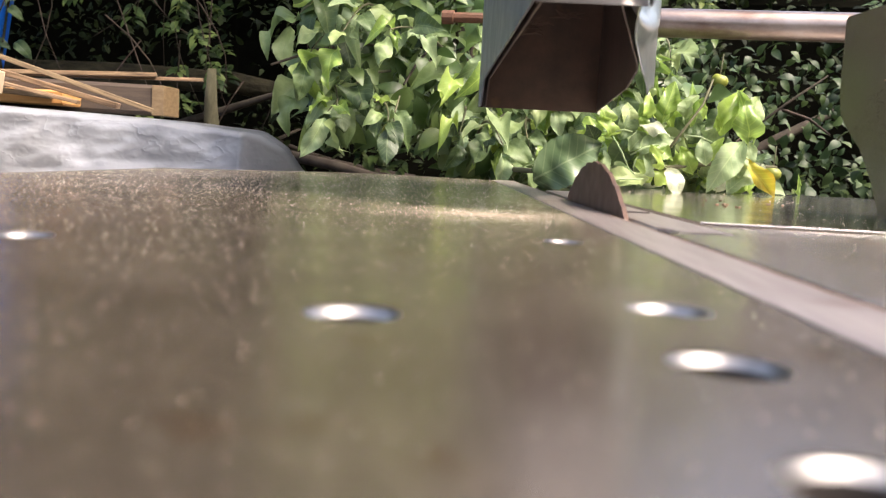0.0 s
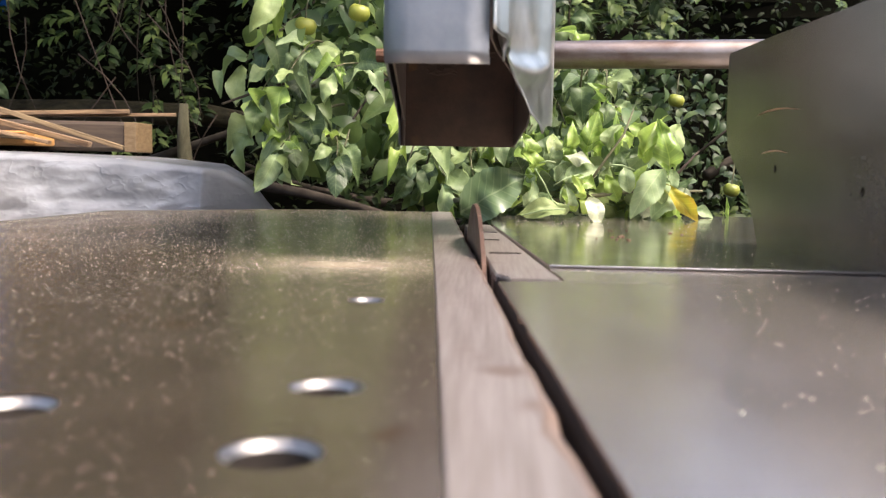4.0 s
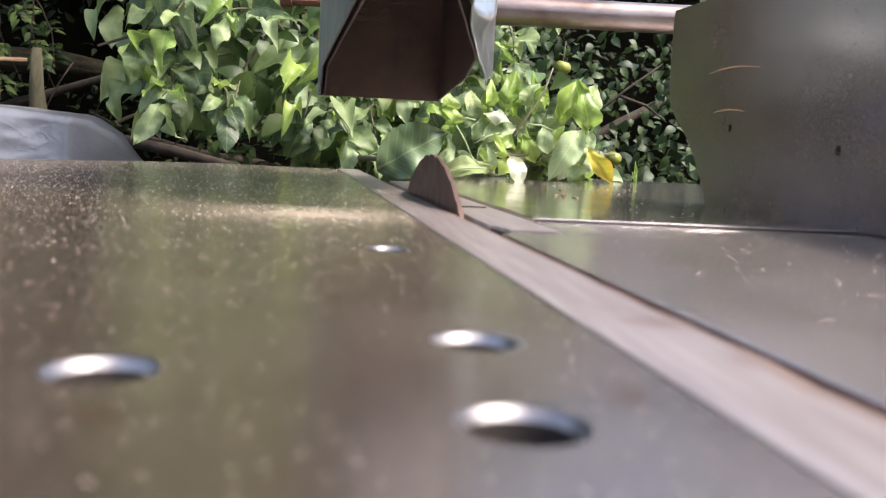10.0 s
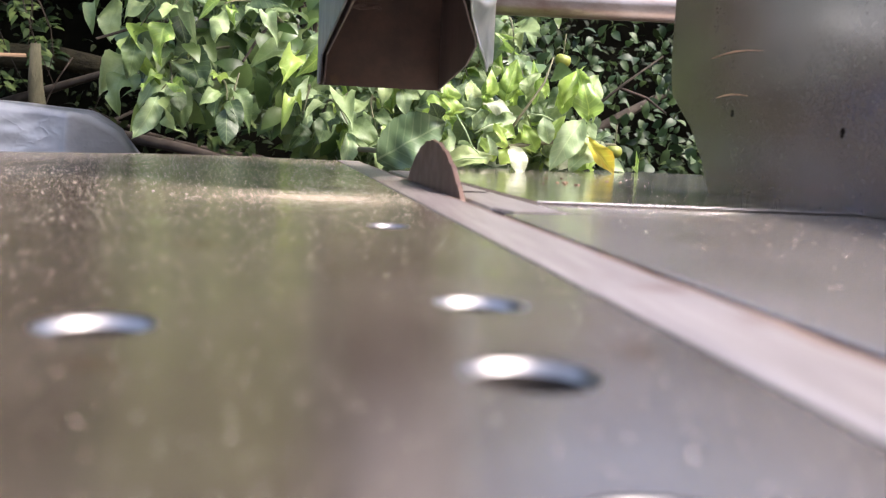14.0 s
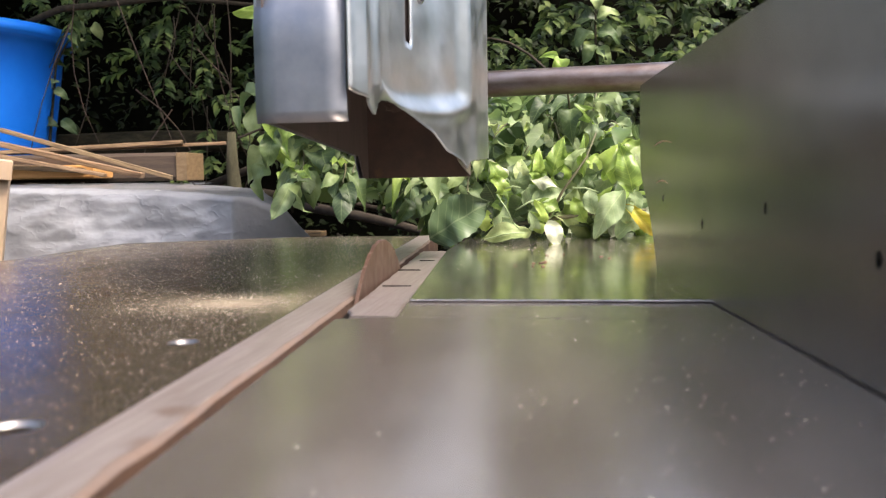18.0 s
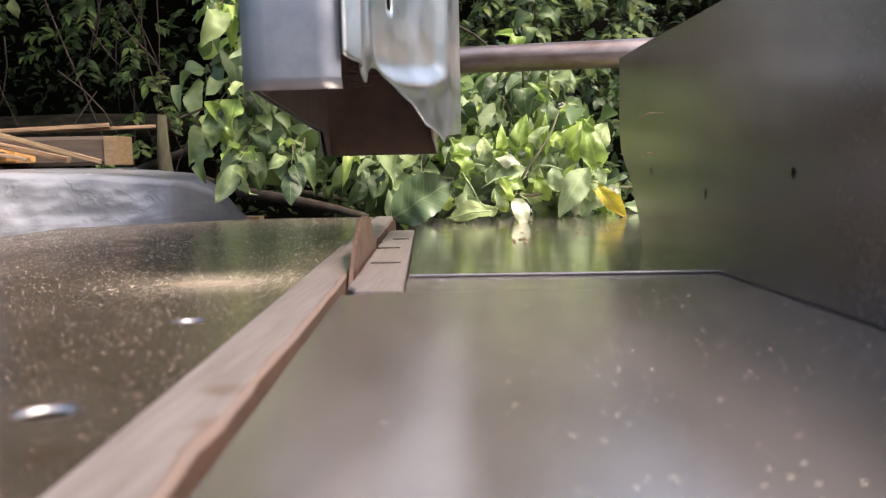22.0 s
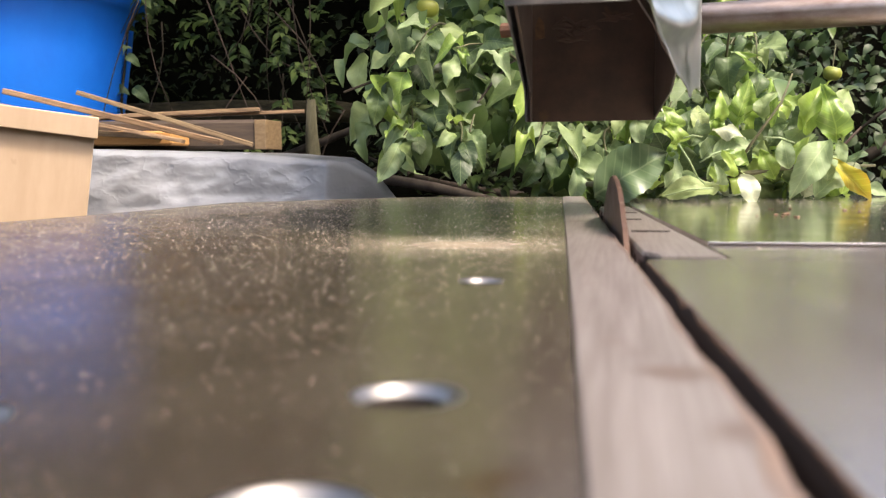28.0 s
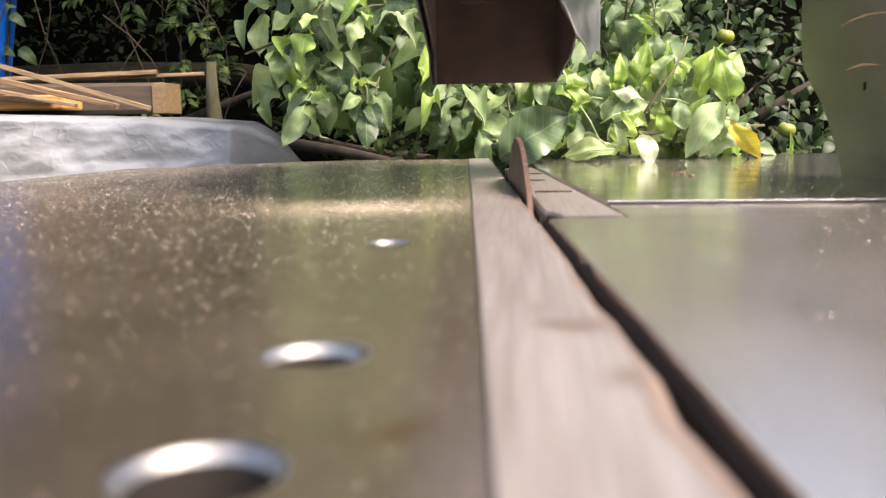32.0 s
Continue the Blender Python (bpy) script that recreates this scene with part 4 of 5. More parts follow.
YELLOW = [leaf_mesh("leaf", 0.062, 0.034, 0.8, 0.45, 0.7, LEAFY, 4)]


def put_leaf(me, m, parent):
    ob = new("leaf", me)
    ob.matrix_basis = m
    ob.parent = parent
    return ob


# cut apple twig lying on the back of the table
twig = thing("apple_twig", "leafy apple twig with curled green leaves lying on the table", "twig")
part("stem", tube([(-0.07, 0.60, 0.012), (0.0, 0.50, 0.012), (0.06, 0.45, 0.022), (0.12, 0.455, 0.030), (0.19, 0.49, 0.03)], [0.003, 0.0026, 0.0022, 0.0018, 0.0012], 8), TWIG, twig, smooth=True)
part("side_stem", tube([(0.06, 0.45, 0.022), (0.075, 0.43, 0.05), (0.10, 0.44, 0.085), (0.11, 0.45, 0.11)], [0.0016, 0.0014, 0.0012, 0.0008], 8), TWIG, twig, smooth=True)


def seen_leaf(me, x, z, angle, y=0.43, size=1.0, lean=0.0, swing=0.0, parent=None):
    """A leaf centred at x, y, z, tip at angle degrees in the upright plane (0 right, 90 up), leaning up and swung sideways."""
    a = radians(angle)
    tip = Vector((math.cos(a), 0, math.sin(a)))
    face = Vector((math.sin(radians(swing)), -math.cos(radians(swing)), math.sin(radians(lean))))
    return put_leaf(me, turned(Vector((x, y, z)) - tip * 0.031 * size, tip, face, size), parent or twig)


def aimed_leaf(me, x0, z0, x1, z1, width, y, lean=0.3, parent=None):
    """A leaf of the given width from its base (x0, z0) to its tip (x1, z1), about y, its face turned forwards and up by lean."""
    a_, b_ = Vector((x0, y + 0.006, z0)), Vector((x1, y - 0.006, z1))
    d_ = b_ - a_
    m_ = turned(a_, d_, (0.15 * math.sin(40 * x0), -1, lean))
    return put_leaf(me, m_ @ Matrix.Diagonal((width / 0.038, d_.length / 0.062, d_.length / 0.062, 1)), parent or twig)


BIG = [leaf_mesh("leaf", 0.062, 0.040, 0.25, 0.18, 0.5, LEAFV, 2, 20)]
WILT = [leaf_mesh("leaf", 0.062, 0.038, c, f, w, LEAFW, s + 9) for s, (c, f, w) in enumerate(((0.5, 0.3, 0.5), (1.1, 0.5, 0.9), (0.8, -0.3, 1.0)))]
aimed_leaf(BIG[0], -0.058, 0.006, 0.002, 0.043, 0.047, 0.405, 0.2)
for k, row in enumerate(((0.062, 0.024, 0.073, 0.0012, 0.018, 0.388), (0.137, 0.054, 0.105, 0.008, 0.027, 0.420), (0.043, 0.064, 0.069, 0.061, 0.014, 0.440), (0.048, 0.013, 0.048, 0.027, 0.012, 0.410), (0.125, 0.003, 0.131, 0.018, 0.021, 0.465),
                         (0.016, 0.027, 0.036, 0.010, 0.009, 0.400), (0.160, 0.030, 0.172, 0.026, 0.012, 0.470), (0.181, 0.009, 0.203, 0.008, 0.013, 0.500), (0.138, 0.095, 0.154, 0.076, 0.010, 0.450))):
    aimed_leaf(WILT[k % 3] if k % 2 == 0 else PALE[k // 2 % 2], *row, 0.3 + 0.15 * (k % 5))
for k, row in enumerate(((0.147, 0.048, 0.134, 0.096, 0.027, 0.432), (0.118, 0.061, 0.129, 0.101, 0.018, 0.440), (0.064, 0.066, 0.074, 0.102, 0.023, 0.450), (0.050, 0.070, 0.052, 0.087, 0.014, 0.450), (0.013, 0.059, 0.005, 0.082, 0.021, 0.440), (0.018, 0.050, 0.008, 0.067, 0.018, 0.435),
                         (0.060, 0.021, 0.056, 0.040, 0.013, 0.405), (0.096, 0.064, 0.095, 0.100, 0.011, 0.460), (0.052, 0.040, 0.072, 0.037, 0.018, 0.430), (0.223, 0.003, 0.224, 0.014, 0.007, 0.520), (0.109, 0.030, 0.120, 0.053, 0.015, 0.450))):
    aimed_leaf(BRIGHTS[k % 4], *row, 0.35 + 0.15 * (k * 3 % 5))
aimed_leaf(YELLOW[0], 0.137, 0.037, 0.178, 0.0015, 0.018, 0.435)
for k, row in enumerate(((0.046, 0.012, -0.001, 0.012, 0.019, 0.392), (0.049, 0.056, 0.114, 0.009, 0.045, 0.470), (0.005, 0.042, -0.003, 0.060, 0.021, 0.460), (0.035, 0.046, 0.024, 0.029, 0.026, 0.470), (0.116, 0.014, 0.109, 0.037, 0.014, 0.460), (0.090, 0.051, 0.058, 0.029, 0.028, 0.480), (0.130, 0.061, 0.106, 0.069, 0.016, 0.480))):
    aimed_leaf(LEAVES[k % 5], *row, 0.5)
for a_, b_ in (((0.012, 0.40, 0.050), (0.030, 0.40, 0.018)), ((0.030, 0.405, 0.034), (0.055, 0.415, 0.045)), ((0.0, 0.388, 0.006), (0.040, 0.386, 0.013)), ((0.085, 0.435, 0.055), (0.112, 0.44, 0.050)), ((0.018, 0.43, 0.055), (0.034, 0.43, 0.056))):
    part("petiole", tube([a_, ((a_[0] + b_[0]) / 2, a_[1], (a_[2] + b_[2]) / 2 + 0.002), b_], [0.0007, 0.0009, 0.0006], 6), LEAFP, twig, "pale leaf stalk", smooth=True)
rng = random.Random(21)
for k in range(85):
    x = rng.uniform(-0.04, 0.17)
    z = rng.uniform(0.010, 0.03 + 0.045 * (0.0 < x < 0.15))
    seen_leaf(rng.choice(LEAVES + BRIGHTS + WILT[:1]), x, z, rng.uniform(0, 360), y=rng.uniform(0.455, 0.58), size=rng.uniform(0.4, 0.7), lean=rng.uniform(-10, 70), swing=rng.uniform(-60, 60))

for k in range(55):
    x = rng.uniform(0.005, 0.155)
    z = rng.uniform(0.012, 0.085)
    seen_leaf(rng.choice(BRIGHTS + PALE + LEAVES[:2]), x, z, rng.uniform(20, 160) + 180 * (rng.random() < 0.3), y=rng.uniform(0.435, 0.50), size=rng.uniform(0.35, 0.62), lean=rng.uniform(10, 80), swing=rng.uniform(-60, 60))

# apple tree behind the table
tree = thing("apple_tree", "low apple tree branches with broad green leaves and small apples", "apple tree")
part("trunk", tube([(-0.13, 1.47, GROUND), (-0.14, 1.45, -0.4), (-0.155, 1.43, 0.1), (-0.165, 1.43, 0.7), (-0.20, 1.47, 1.5)], [0.045, 0.04, 0.035, 0.032, 0.02], 12), BARK, tree, smooth=True)
rng = random.Random(5)
limbs = []
for k in range(15):
    ex = Vector((rng.uniform(-0.40, 0.10), rng.uniform(0.75, 0.95), rng.uniform(0.05, 0.5))) if k % 3 else Vector((rng.uniform(0.25, 0.9), rng.uniform(1.1, 1.4), rng.uniform(0.12, 0.5)))
    st = Vector((rng.uniform(-0.17, -0.15), 1.43, rng.uniform(0.05, 0.6)))
    mid = (st + ex) / 2 + Vector((0, 0, rng.uniform(0.02, 0.14)))
    pts = [st * (1 - u) ** 2 + mid * 2 * u * (1 - u) + ex * u * u for u in np.linspace(0, 1, 7)]
    limbs.append(pts)
    if k % 3 or ex.z < 0.2:
        part("branch", tube(pts, [0.0045, 0.004, 0.0036, 0.003, 0.0024, 0.002, 0.0016], 6), BARK, tree, smooth=True)


def bush_spot(rng_):
    """A place in the crown: the near left boughs, the middle, or the farther right boughs."""
    pick = rng_.random()
    if pick < 0.58:
        x, y, z = rng_.uniform(-0.47, 0.04), rng_.uniform(0.70, 0.98), rng_.uniform(-0.02, 0.52)
        edge = -0.400 - 0.035 * noise.noise(Vector((z * 11, 2, 0)))
        low = (0.045 if x > -0.38 else 0.10) + 0.035 * noise.noise(Vector((x * 14, 4, 0))) if x < -0.16 else -0.01
        if x < edge or z < low or z > (0.52 if x < -0.10 else 0.22):
            return None
    elif pick < 0.74:
        x, y, z = rng_.uniform(-0.10, 0.19), rng_.uniform(0.62, 0.90), rng_.uniform(0.0, 0.19)
        if z > 0.19 - 0.5 * max(0, x - 0.08):
            return None
    else:
        x, y, z = rng_.uniform(0.05, 1.05), rng_.uniform(1.15, 1.6), rng_.uniform(-0.12, 0.31)
    return Vector((x, y, z))


def bush_frame(rng_):
    tip = Vector((rng_.gauss(0, 0.6), rng_.gauss(-0.3, 0.4), rng_.gauss(-0.75, 0.6)))
    face = Vector((rng_.gauss(0, 0.55), -0.75 + rng_.gauss(0, 0.4), 0.65 + rng_.gauss(0, 0.4)))
    return tip, face


def hedge_frame(rng_):
    return Vector((rng_.gauss(0, 0.9), rng_.gauss(-0.2, 0.5), rng_.gauss(-0.1, 0.7))), Vector((rng_.gauss(0, 0.7), -0.5 + rng_.gauss(0, 0.5), 0.7 + rng_.gauss(0, 0.5)))


def sprig(tip_at, reach, rng_, n, sizes_):
    """A drooping shoot that ends at tip_at, with leaves set alternately along it."""
    st_ = tip_at + reach
    mid_ = (st_ + tip_at) / 2 + Vector((rng_.uniform(-.02, .02), 0, rng_.uniform(0.02, 0.05)))
    at_ = lambda u: st_ * (1 - u) ** 2 + mid_ * 2 * u * (1 - u) + tip_at * u * u
    part("shoot", tube([at_(u) for u in np.linspace(0, 1, 7)], [0.0022, 0.002, 0.0018, 0.0016, 0.0013, 0.001, 0.0007], 6), TWIG, tree, smooth=True)
    for j in range(n):
        u = 0.22 + 0.78 * (j + rng_.uniform(-0.2, 0.2)) / (n - 1) if j < n - 1 else 1.0
        p_, d_ = at_(min(1, u)), (at_(min(1, u + 0.02)) - at_(u - 0.02)).normalized()
        out_ = Vector((math.cos(2.4 * j + tip_at.x * 50), -0.45, math.sin(2.4 * j + tip_at.x * 50) * 0.6))
        tip_ = d_ * 0.6 + out_ * (0.9 if j < n - 1 else 0.1) + Vector((0, 0, -rng_.uniform(0.1, 0.7)))
        face_ = Vector((rng_.gauss(0, 0.45), -0.65 + rng_.gauss(0, 0.3), 0.7 + rng_.gauss(0, 0.35)))
        put_leaf(rng_.choice(LEAVES * 4 + PALE + BRIGHTS * (2 if j > n - 4 else 1)), turned(p_ + tip_.normalized() * 0.010, tip_, face_, rng_.uniform(*sizes_)) @ Matrix.Diagonal((rng_.uniform(0.75, 1.12), 1.0, rng_.uniform(0.4, 1.5), 1.0)), tree)


count = 0
while count < 24:
    p = bush_spot(rng)
    if p is None or p.y > 0.84:
        continue
    sprig(p, Vector((rng.uniform(-0.06, 0.06), rng.uniform(0.10, 0.18), rng.uniform(-0.01, 0.09))), rng, 9, (0.40, 0.92))
    count += 1
# the outermost boughs, with the large leaves that stand out against the dark
for p in ((-0.385, 0.83, 0.200), (-0.375, 0.82, 0.105), (-0.355, 0.80, 0.150), (-0.325, 0.80, 0.075)):
    sprig(Vector(p), Vector((0.07, 0.12, 0.07)), rng, 6, (0.75, 1.15))
# paler boughs behind the cut twig
for p in ((0.02, 0.70, 0.06), (0.07, 0.74, 0.10), (0.12, 0.72, 0.075), (0.05, 0.78, 0.165), (0.11, 0.80, 0.150), (0.15, 0.78, 0.11), (-0.05, 0.68, 0.04), (-0.10, 0.72, 0.06), (-0.14, 0.74, 0.05), (-0.02, 0.72, 0.12)):
    sprig(Vector(p), Vector((rng.uniform(-0.05, 0.05), 0.12, rng.uniform(0.0, 0.05))), rng, 7, (0.40, 0.80))
for ax, ay, az in ((-0.29, 0.799, 0.243), (-0.215, 0.80, 0.262), (-0.230, 0.77, 0.050), (0.318, 1.25, 0.185), (-0.26, 0.83, 0.31), (0.42, 1.22, 0.02)):
    bm = bmesh.new()
    bmesh.ops.create_uvsphere(bm, u_segments=20, v_segments=14, radius=0.0155)
    for v in bm.verts:
        q = v.co.xy.length / 0.0155
        v.co.z = v.co.z * 0.92 - 0.006 * (1 - q) ** 2 * (1 if v.co.z > 0 else -0.6)
    part("apple", bm, APPLE, tree, "small unripe yellow-green apple", smooth=True, at=pose(ax, ay, az, 10, 12, 0))
    part("stalk", tube([(ax, ay, az + 0.010), (ax + 0.002, ay, az + 0.03), (ax + 0.006, ay + 0.01, az + 0.05)], 0.0012, 5), TWIG, tree)


def leaf_cloud(name, spots, frames, sizes, material, label, category, wide=0.29):
    """Many small bent leaves in one object."""
    base, faces, n = [], [], 5
    for i in range(n + 1):
        u = i / n
        w = wide * math.sin(math.pi * u ** 0.80) ** 0.9 if 0 < i < n else 0.003
        base += [(-w, u, 0.25 * w - 0.5 * (u - 0.35) ** 2), (0, u, -0.5 * (u - 0.35) ** 2), (w, u, 0.25 * w - 0.5 * (u - 0.35) ** 2)]
    for i in range(n):
        o = 3 * i
        faces += [(o, o + 1, o + 4, o + 3), (o + 1, o + 2, o + 5, o + 4)]
    base = np.array(base)
    V, Fc = [], []
    for p, (tip, face), s in zip(spots, frames, sizes):
        m = turned(p, tip, face, s)
        M = np.array(m)
        o = len(V)
        V.extend((base @ M[:3, :3].T + M[:3, 3]).tolist())
        Fc.extend([tuple(i + o for i in f_) for f_ in faces])
    me = bpy.data.meshes.new(name)
    me.from_pydata(V, [], Fc)
    me.materials.append(material)
    me.polygons.foreach_set("use_smooth", [True] * len(me.polygons))
    ob = new(name, me)
    return tagged(ob, label, category, kind="stuff")


rng = random.Random(8)
spots, frames, sizes = [], [], []
while len(spots) < 3900:
    p = bush_spot(rng)
    if p is None:
        continue
    spots.append(p + Vector((0, rng.uniform(0.06, 0.42), 0))), frames.append(bush_frame(rng) if rng.random() < 0.5 else hedge_frame(rng)), sizes.append(rng.uniform(0.024, 0.052))
# rear and right leaves get the darker colours as painted shade
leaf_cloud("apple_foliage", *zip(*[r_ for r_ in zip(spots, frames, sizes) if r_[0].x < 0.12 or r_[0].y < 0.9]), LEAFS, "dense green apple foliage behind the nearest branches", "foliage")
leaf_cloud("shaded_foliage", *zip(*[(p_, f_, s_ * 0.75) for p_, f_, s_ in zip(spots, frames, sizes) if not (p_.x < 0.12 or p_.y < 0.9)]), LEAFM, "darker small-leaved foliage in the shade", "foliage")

# hedge and undergrowth; the inner leaves' dark colour stands in for shade
spots, frames, sizes = [], [], []
for k in range(44000):
    x = rng.uniform(-3.2, 3.2)
    lay = rng.random() ** 1.3
    y = 1.9 + 1.5 * lay + 0.12 * x * x * 0.3
    z = rng.uniform(-0.35, float(np.interp(x, (-0.4, 0.5), (1.9, 1.1))))
    if noise.noise(Vector((x * 3.4, y * 2.0, z * 3.4))) < 0.04 + 0.06 * (x < -0.3):
        continue
    spots.append(Vector((x, y, z))), frames.append(hedge_frame(rng)), sizes.append(rng.uniform(0.018, 0.048))
outer, lit = ([], [], []), ([], [], [])
for k in range(3500):
    c_ = Vector((rng.uniform(-3.0, 2.6), 1.72 + 0.30 * rng.random(), rng.uniform(-0.15, 1.0)))
    if k >= 3000:
        c_ = Vector((rng.uniform(-0.15, 0.95), 1.62 + 0.25 * rng.random(), rng.uniform(0.18, 0.85)))
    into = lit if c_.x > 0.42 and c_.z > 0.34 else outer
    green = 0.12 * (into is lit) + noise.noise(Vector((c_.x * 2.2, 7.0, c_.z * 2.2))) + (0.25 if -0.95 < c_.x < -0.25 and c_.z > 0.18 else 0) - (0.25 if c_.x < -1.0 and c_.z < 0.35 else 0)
    if green < -0.02:
        continue
    run = Vector((rng.gauss(0, 0.7), -0.4, rng.gauss(-0.25, 0.6))).normalized()
    across = run.cross(Vector((0, -0.6, 0.8))).normalized()
    big = rng.uniform(0.75, 1.35)
    for j in range(rng.randint(7, 11)):
        hand = 1 if j % 2 else -1
        into[0].append(c_ + run * (0.011 * big * (j // 2)) + across * hand * 0.002)
        into[1].append((run * 0.55 + across * hand * (0.85 if j > 1 else 0.3) + Vector((0, 0, rng.gauss(-0.12, 0.15))), Vector((rng.gauss(0, 0.25), -0.55 + rng.gauss(0, 0.25), 0.8))))
        into[2].append(rng.uniform(0.026, 0.036) * big)
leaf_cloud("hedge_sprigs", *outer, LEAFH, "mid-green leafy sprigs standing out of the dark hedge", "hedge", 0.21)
# top sprigs take the lighter LEAFS colour in place of sunlight
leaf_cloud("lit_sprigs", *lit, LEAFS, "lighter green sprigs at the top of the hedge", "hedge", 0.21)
leaf_cloud("hedge", spots, frames, sizes, LEAFD, "dense green hedge, leaf colour darkened to stand in for shade", "hedge", 0.23)
# out-of-view leaves added overhead to keep light off the hedge
spots, frames, sizes = [], [], []
for k in range(4200):
    x, y = rng.uniform(-3.4, 0.1), rng.uniform(1.15, 3.6)
    z = 1.55 + 0.35 * rng.random() + 0.25 * noise.noise(Vector((x, y, 0)))
    spots.append(Vector((x, y, z))), frames.append((Vector((rng.gauss(0, 1), rng.gauss(0, 1), -0.3)), Vector((rng.gauss(0, 0.4), rng.gauss(0, 0.4), 1)))), sizes.append(rng.uniform(0.09, 0.16))
leaf_cloud("tree_canopy", spots, frames, sizes, LEAFS, "unseen leaf canopy added to shade the hedge", "foliage")
# added sheet that closes the hedge's gaps with painted shade
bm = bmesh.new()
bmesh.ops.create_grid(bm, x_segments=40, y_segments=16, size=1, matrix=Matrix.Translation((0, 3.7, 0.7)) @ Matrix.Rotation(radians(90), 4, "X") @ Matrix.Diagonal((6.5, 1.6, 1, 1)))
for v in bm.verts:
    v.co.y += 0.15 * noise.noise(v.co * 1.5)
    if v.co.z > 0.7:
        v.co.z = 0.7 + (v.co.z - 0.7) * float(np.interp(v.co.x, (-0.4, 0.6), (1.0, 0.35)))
tagged(part("backdrop", bm, HEDGE_SHADE), "near-black sheet behind the hedge, standing in for deep shade", "backdrop", kind="structure")
DRY = mat("dry grey-brown twig", (0.022, 0.017, 0.012), 0.8, 0.0, (0.060, 0.047, 0.034), 60, per_object=0.5, spec=0.15)
MOSS = mat("mossy grey stake bark", (0.045, 0.045, 0.026), 0.9, 0.0, (0.095, 0.085, 0.055), 40, stretch=(1, 1, 0.4), bump=0.8, bump_dist=0.004, spec=0.1)
# unseen greenery added all round, behind and beside the saw, for green reflections
FAR = mat("far garden greenery", (0.030, 0.055, 0.016), 0.8, 0.0, (0.095, 0.145, 0.055), 1.6, bump=0.6, bump_scale=6, bump_dist=0.05, spec=0.2)
bm = bmesh.new()
ring = []
for i in range(97):
    a = radians(62 + 236 * i / 96)
    row = []
    for k in range(15):
        h = k / 14
        d = 5.2 + 0.5 * noise.noise(Vector((math.sin(a) * 6, math.cos(a) * 6, h * 3))) + 0.9 * max(0, h - 0.6)
        row.append(bm.verts.new((d * math.sin(a), d * math.cos(a), GROUND + h * (2.3 + 0.6 * noise.noise(Vector((math.sin(a) * 5, math.cos(a) * 5, 7)))))))
    ring.append(row)
for p, q in zip(ring, ring[1:]):
    for k in range(14):
        bm.faces.new((p[k], q[k], q[k + 1], p[k + 1]))
tagged(part("backdrop", bm, FAR, smooth=True), "unseen low green hedge added round the yard for reflections", "backdrop", kind="structure")
rng = random.Random(14)
brush = thing("brushwood", "dark fallen branches and roots under the hedge", "brushwood")
for k in range(26):
    a = Vector((rng.uniform(-1.6, 0.5), rng.uniform(1.5, 2.4), rng.uniform(-0.3, 0.05)))
    b = a + Vector((rng.uniform(-0.7, 0.7), rng.uniform(-0.2, 0.4), rng.uniform(-0.25, 0.35)))
    m = (a + b) / 2 + Vector((rng.uniform(-.1, .1), 0, rng.uniform(-.05, .1)))
    part("branch", tube([a * (1 - u) ** 2 + m * 2 * u * (1 - u) + b * u * u for u in np.linspace(0, 1, 6)], [0.014, 0.013, 0.011, 0.009, 0.007, 0.004], 7), BARK, brush, smooth=True)
part("log", tube([(-1.9, 2.0, 0.16), (-1.5, 1.97, 0.185), (-1.1, 1.95, 0.19), (-0.8, 1.96, 0.185), (-0.55, 2.0, 0.15)], [0.03, 0.036, 0.034, 0.03, 0.02], 12), LOG, brush, "mossy brown log lying behind the pile", smooth=True)
for k in range(26):
    x_, z_ = rng.uniform(-1.22, -0.45), rng.uniform(0.16, 0.80)
    a = Vector((x_, rng.uniform(1.66, 1.80), z_))
    b = a + Vector((rng.uniform(-0.25, 0.25), rng.uniform(-0.05, 0.1), -rng.uniform(0.15, 0.5)))
    m = (a + b) / 2 + Vector((rng.uniform(-.14, .14), 0, rng.uniform(-.05, .05)))
    part("dry_twig", tube([a * (1 - u) ** 2 + m * 2 * u * (1 - u) + b * u * u for u in np.linspace(0, 1, 6)], [0.0019, 0.0018, 0.0016, 0.0014, 0.0012, 0.0009], 5), DRY, brush, "thin hanging dry twig", smooth=True)
stake = part("stake", tube([(-0.74, 1.60, GROUND), (-0.735, 1.60, -0.3), (-0.742, 1.60, 0.04), (-0.745, 1.595, 0.11), (-0.742, 1.59, 0.19)], [0.020, 0.018, 0.019, 0.015, 0.010], 9), MOSS, None, smooth=True)
tagged(stake, "short mossy wooden stake standing in the undergrowth", "stake")

part("bough", tube([(-1.62, 1.74, 0.36), (-1.48, 1.72, 0.46), (-1.25, 1.70, 0.53), (-0.95, 1.70, 0.545), (-0.68, 1.72, 0.515)], [0.011, 0.010, 0.009, 0.007, 0.004], 8), DRY, brush, "long bare bough arching before the hedge", smooth=True)
for a, b in (((0.30, 1.02, 0.075), (0.45, 1.08, 0.185)), ((0.37, 1.05, 0.125), (0.47, 1.10, 0.09)), ((0.25, 1.0, 0.02), (0.31, 1.02, 0.085))):
    a, b = Vector(a), Vector(b)
    part("branch", tube([a, (a + b) / 2 + Vector((0.004, 0, 0.006)), b], [0.0028, 0.0024, 0.0016], 6), DRY, tree, "pale bare forked stem", smooth=True)
shoot = thing("young_shoot", "thin young shoot with pale green leaves before the hedge", "shoot")
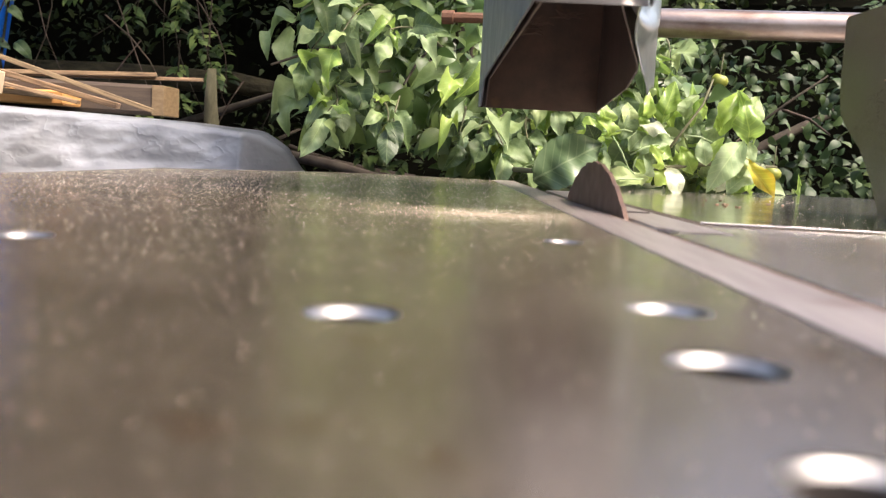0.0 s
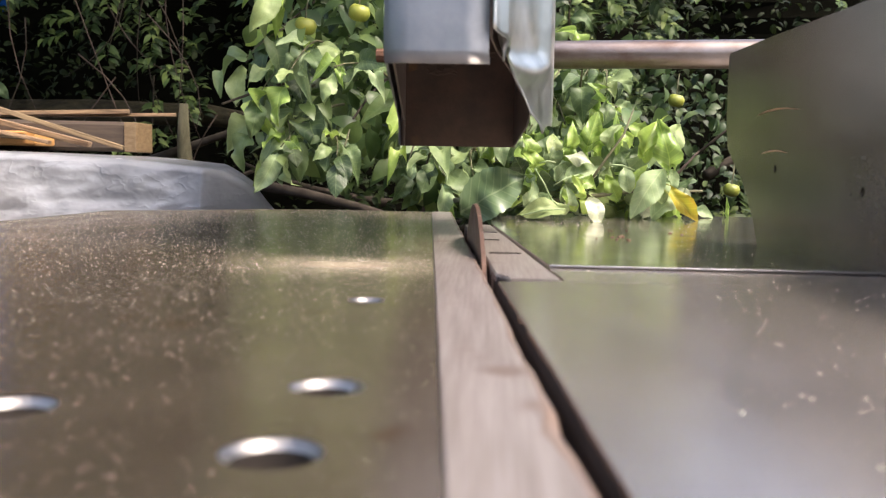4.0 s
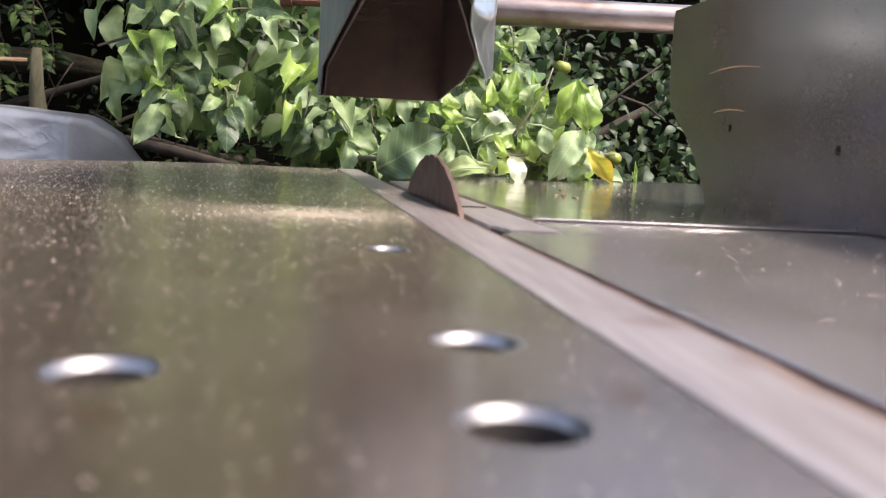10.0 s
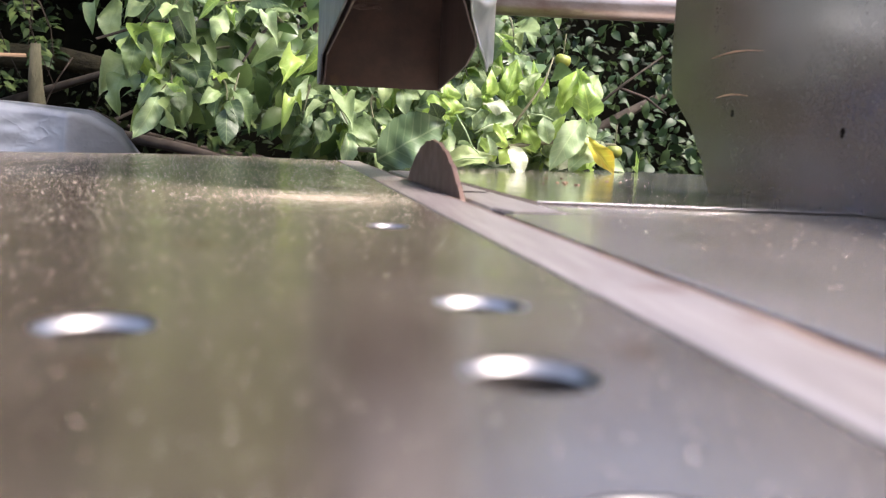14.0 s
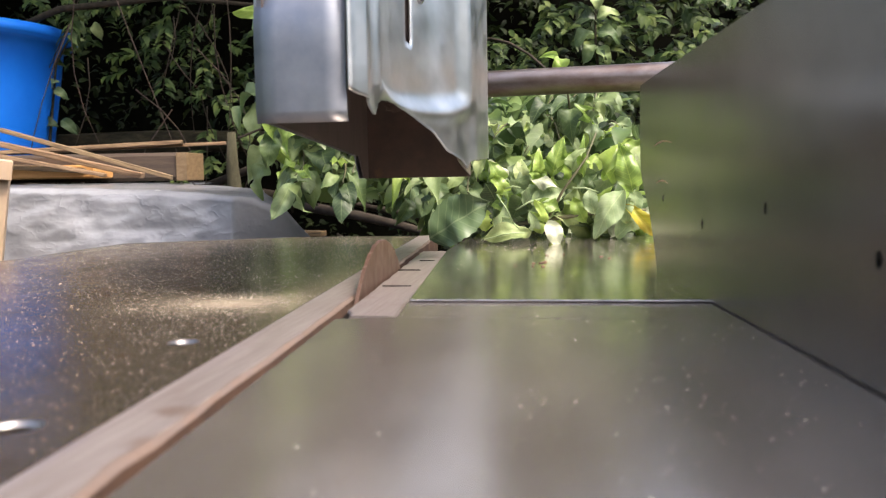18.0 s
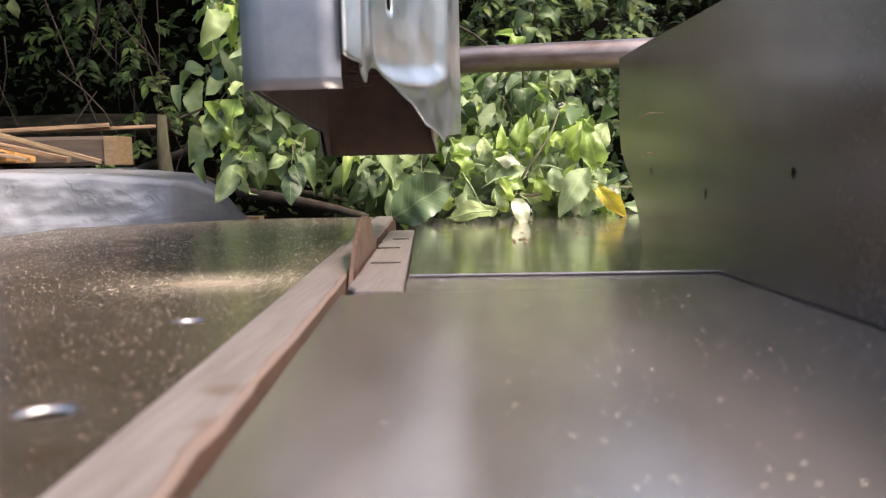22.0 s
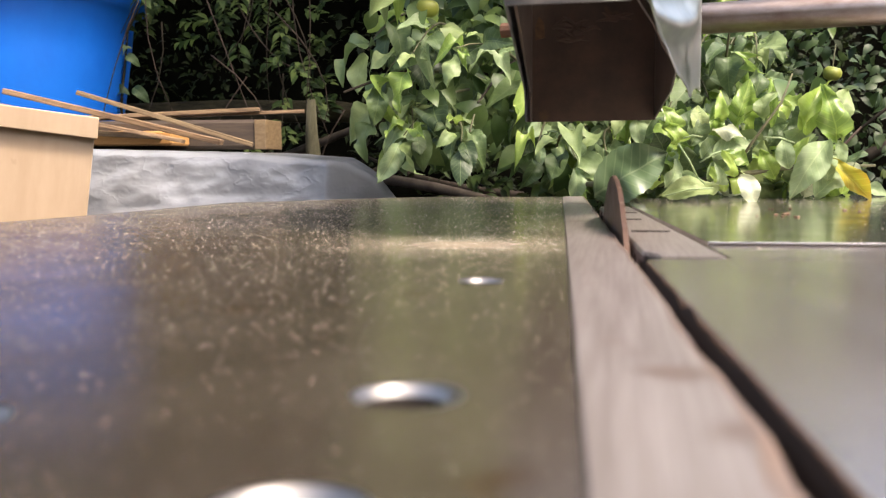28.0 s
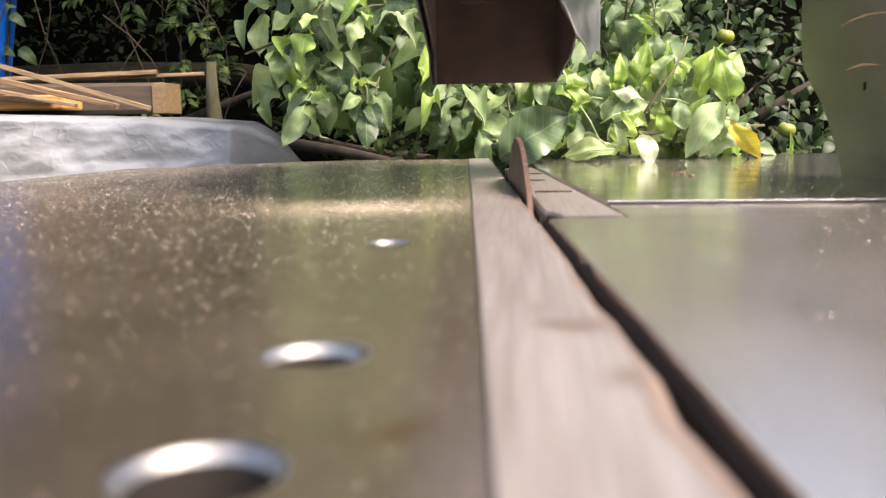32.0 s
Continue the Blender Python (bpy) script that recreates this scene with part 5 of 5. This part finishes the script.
part("stem", tube([(-1.30, 1.84, GROUND), (-1.33, 1.82, -0.2), (-1.36, 1.80, 0.2), (-1.33, 1.80, 0.40), (-1.25, 1.80, 0.53)], [0.005, 0.0045, 0.004, 0.003, 0.0015], 6), LOG, shoot, smooth=True)
for x, z, ang, s in ((-1.245, 0.50, 250, 0.9), (-1.20, 0.49, 280, 0.9), (-1.265, 0.455, 205, 1.0), (-1.22, 0.535, 60, 0.6), (-1.34, 0.35, 200, 0.7), (-1.32, 0.325, 330, 0.8), (-1.36, 0.24, 170, 1.0), (-1.30, 0.235, 320, 1.0), (-1.39, 0.36, 100, 0.6)):
    seen_leaf(LEAVES[1], x, z, ang, y=1.795, size=s * 0.85, lean=30, swing=10, parent=shoot)
shoot = thing("hedge_shoot", "upright shoot with pointed mid-green leaves before the hedge", "shoot")
part("stem", tube([(0.20, 1.56, 0.0), (0.15, 1.52, 0.2), (0.135, 1.5, 0.36), (0.135, 1.5, 0.44)], [0.004, 0.0035, 0.003, 0.0015], 6), LOG, shoot, smooth=True)
for x, z, ang, s in ((0.105, 0.37, 200, 0.9), (0.165, 0.375, 345, 0.9), (0.115, 0.41, 165, 0.9), (0.16, 0.42, 20, 0.8), (0.135, 0.45, 95, 0.8), (0.12, 0.335, 220, 0.8), (0.155, 0.33, 310, 0.8)):
    seen_leaf(LEAVES[1], x, z, ang, y=1.495, size=s, lean=40, swing=10, parent=shoot)
seen_leaf(BRIGHTS[1], 0.068, 0.207, 118, y=0.62, size=0.55, lean=20, swing=30, parent=tree)
part("branch", tube([(0.09, 1.0, 0.10), (0.085, 0.75, 0.13), (0.078, 0.62, 0.19)], [0.003, 0.002, 0.001], 6), TWIG, tree, smooth=True)

# ---- sawdust on the table ----
rng = random.Random(31)
V, Fc = [], []
def crumb(x, y, z, s):
    o = len(V)
    a = rng.uniform(0, 6.28)
    for k in range(3):
        V.append((x + s * math.cos(a + 2.1 * k), y + s * math.sin(a + 2.1 * k) * rng.uniform(0.6, 1), z + 0.00004))
    V.append((x, y, z + s * rng.uniform(0.2, 0.35)))
    Fc.extend([(o, o + 1, o + 3), (o + 1, o + 2, o + 3), (o + 2, o, o + 3)])
def left_ok(x, y):
    return x < strip_l(y) - 0.001 and all((x - hx) ** 2 + (y - hy) ** 2 > (hr * 1.2) ** 2 for hx, hy, hr in HOLES)
for k in range(62000):
    x, y = rng.uniform(-0.46, -0.03), FRONT + 0.01 + (BACK - FRONT - 0.02) * rng.random()
    thick = float(np.interp(y, (-0.36, -0.2, 0.05, 0.3), (0.36, 0.6, 0.95, 0.8))) * (0.85 + 0.5 * noise.noise(Vector((x * 22, y * 22, 4))))
    if rng.random() < thick and left_ok(x, y):
        crumb(x, y, sheet_z(x, y), 0.00012 + float(np.interp(y, (-0.3, -0.12, 0.08), (0.00020, 0.00037, 0.00052))) * rng.random() ** 3)
for k in range(6000):
    x, y = rng.gauss(-0.092, 0.028), rng.gauss(-0.002, 0.034)
    if left_ok(x, y):
        crumb(x, y, sheet_z(x, y), 0.00010 + 0.00020 * rng.random() ** 2)
for k in range(5200):
    x, y = rng.uniform(-0.02, 0.17), FRONT + 0.02 + 0.88 * rng.random()
    if x > kerf(y) + 0.03 and (x - 0.143) < -0.1 * (y - 0.145) - 0.004:
        crumb(x, y, 0.0 if y < 0 else 0.0014, 0.00011 + 0.00040 * rng.random() ** 5)
for k in range(260):
    crumb(rng.uniform(-0.01, 0.16), 0.30 + rng.gauss(0.06, 0.05), 0.0014, rng.uniform(0.0003, 0.0009))
me = bpy.data.meshes.new("sawdust")
me.from_pydata(V, [], Fc)
me.materials.append(DUST)
tagged(new("sawdust", me), "pale sawdust specks scattered over the steel table", "sawdust", kind="stuff")
rng = random.Random(33)
for cx, cy, n_ in ((0.062, 0.20, 5), (0.055, 0.17, 4), (0.12, 0.24, 3), (0.075, 0.27, 3)):
    for k in range(n_):
        x, y = cx + rng.uniform(-.012, .012), cy + rng.uniform(-.012, .012)
        l = rng.uniform(0.0006, 0.0018)
        ob = part("wood_chip", box(-l, -l * 0.5, 0, l, l * 0.5, 0.0009, 0.0002, 1), WOODY, None, at=pose(x, y, 0.0014, 0, 0, rng.uniform(0, 360)))
        tagged(ob, "tiny wood chip lying on the steel sheet", "wood chip", "wood chips")
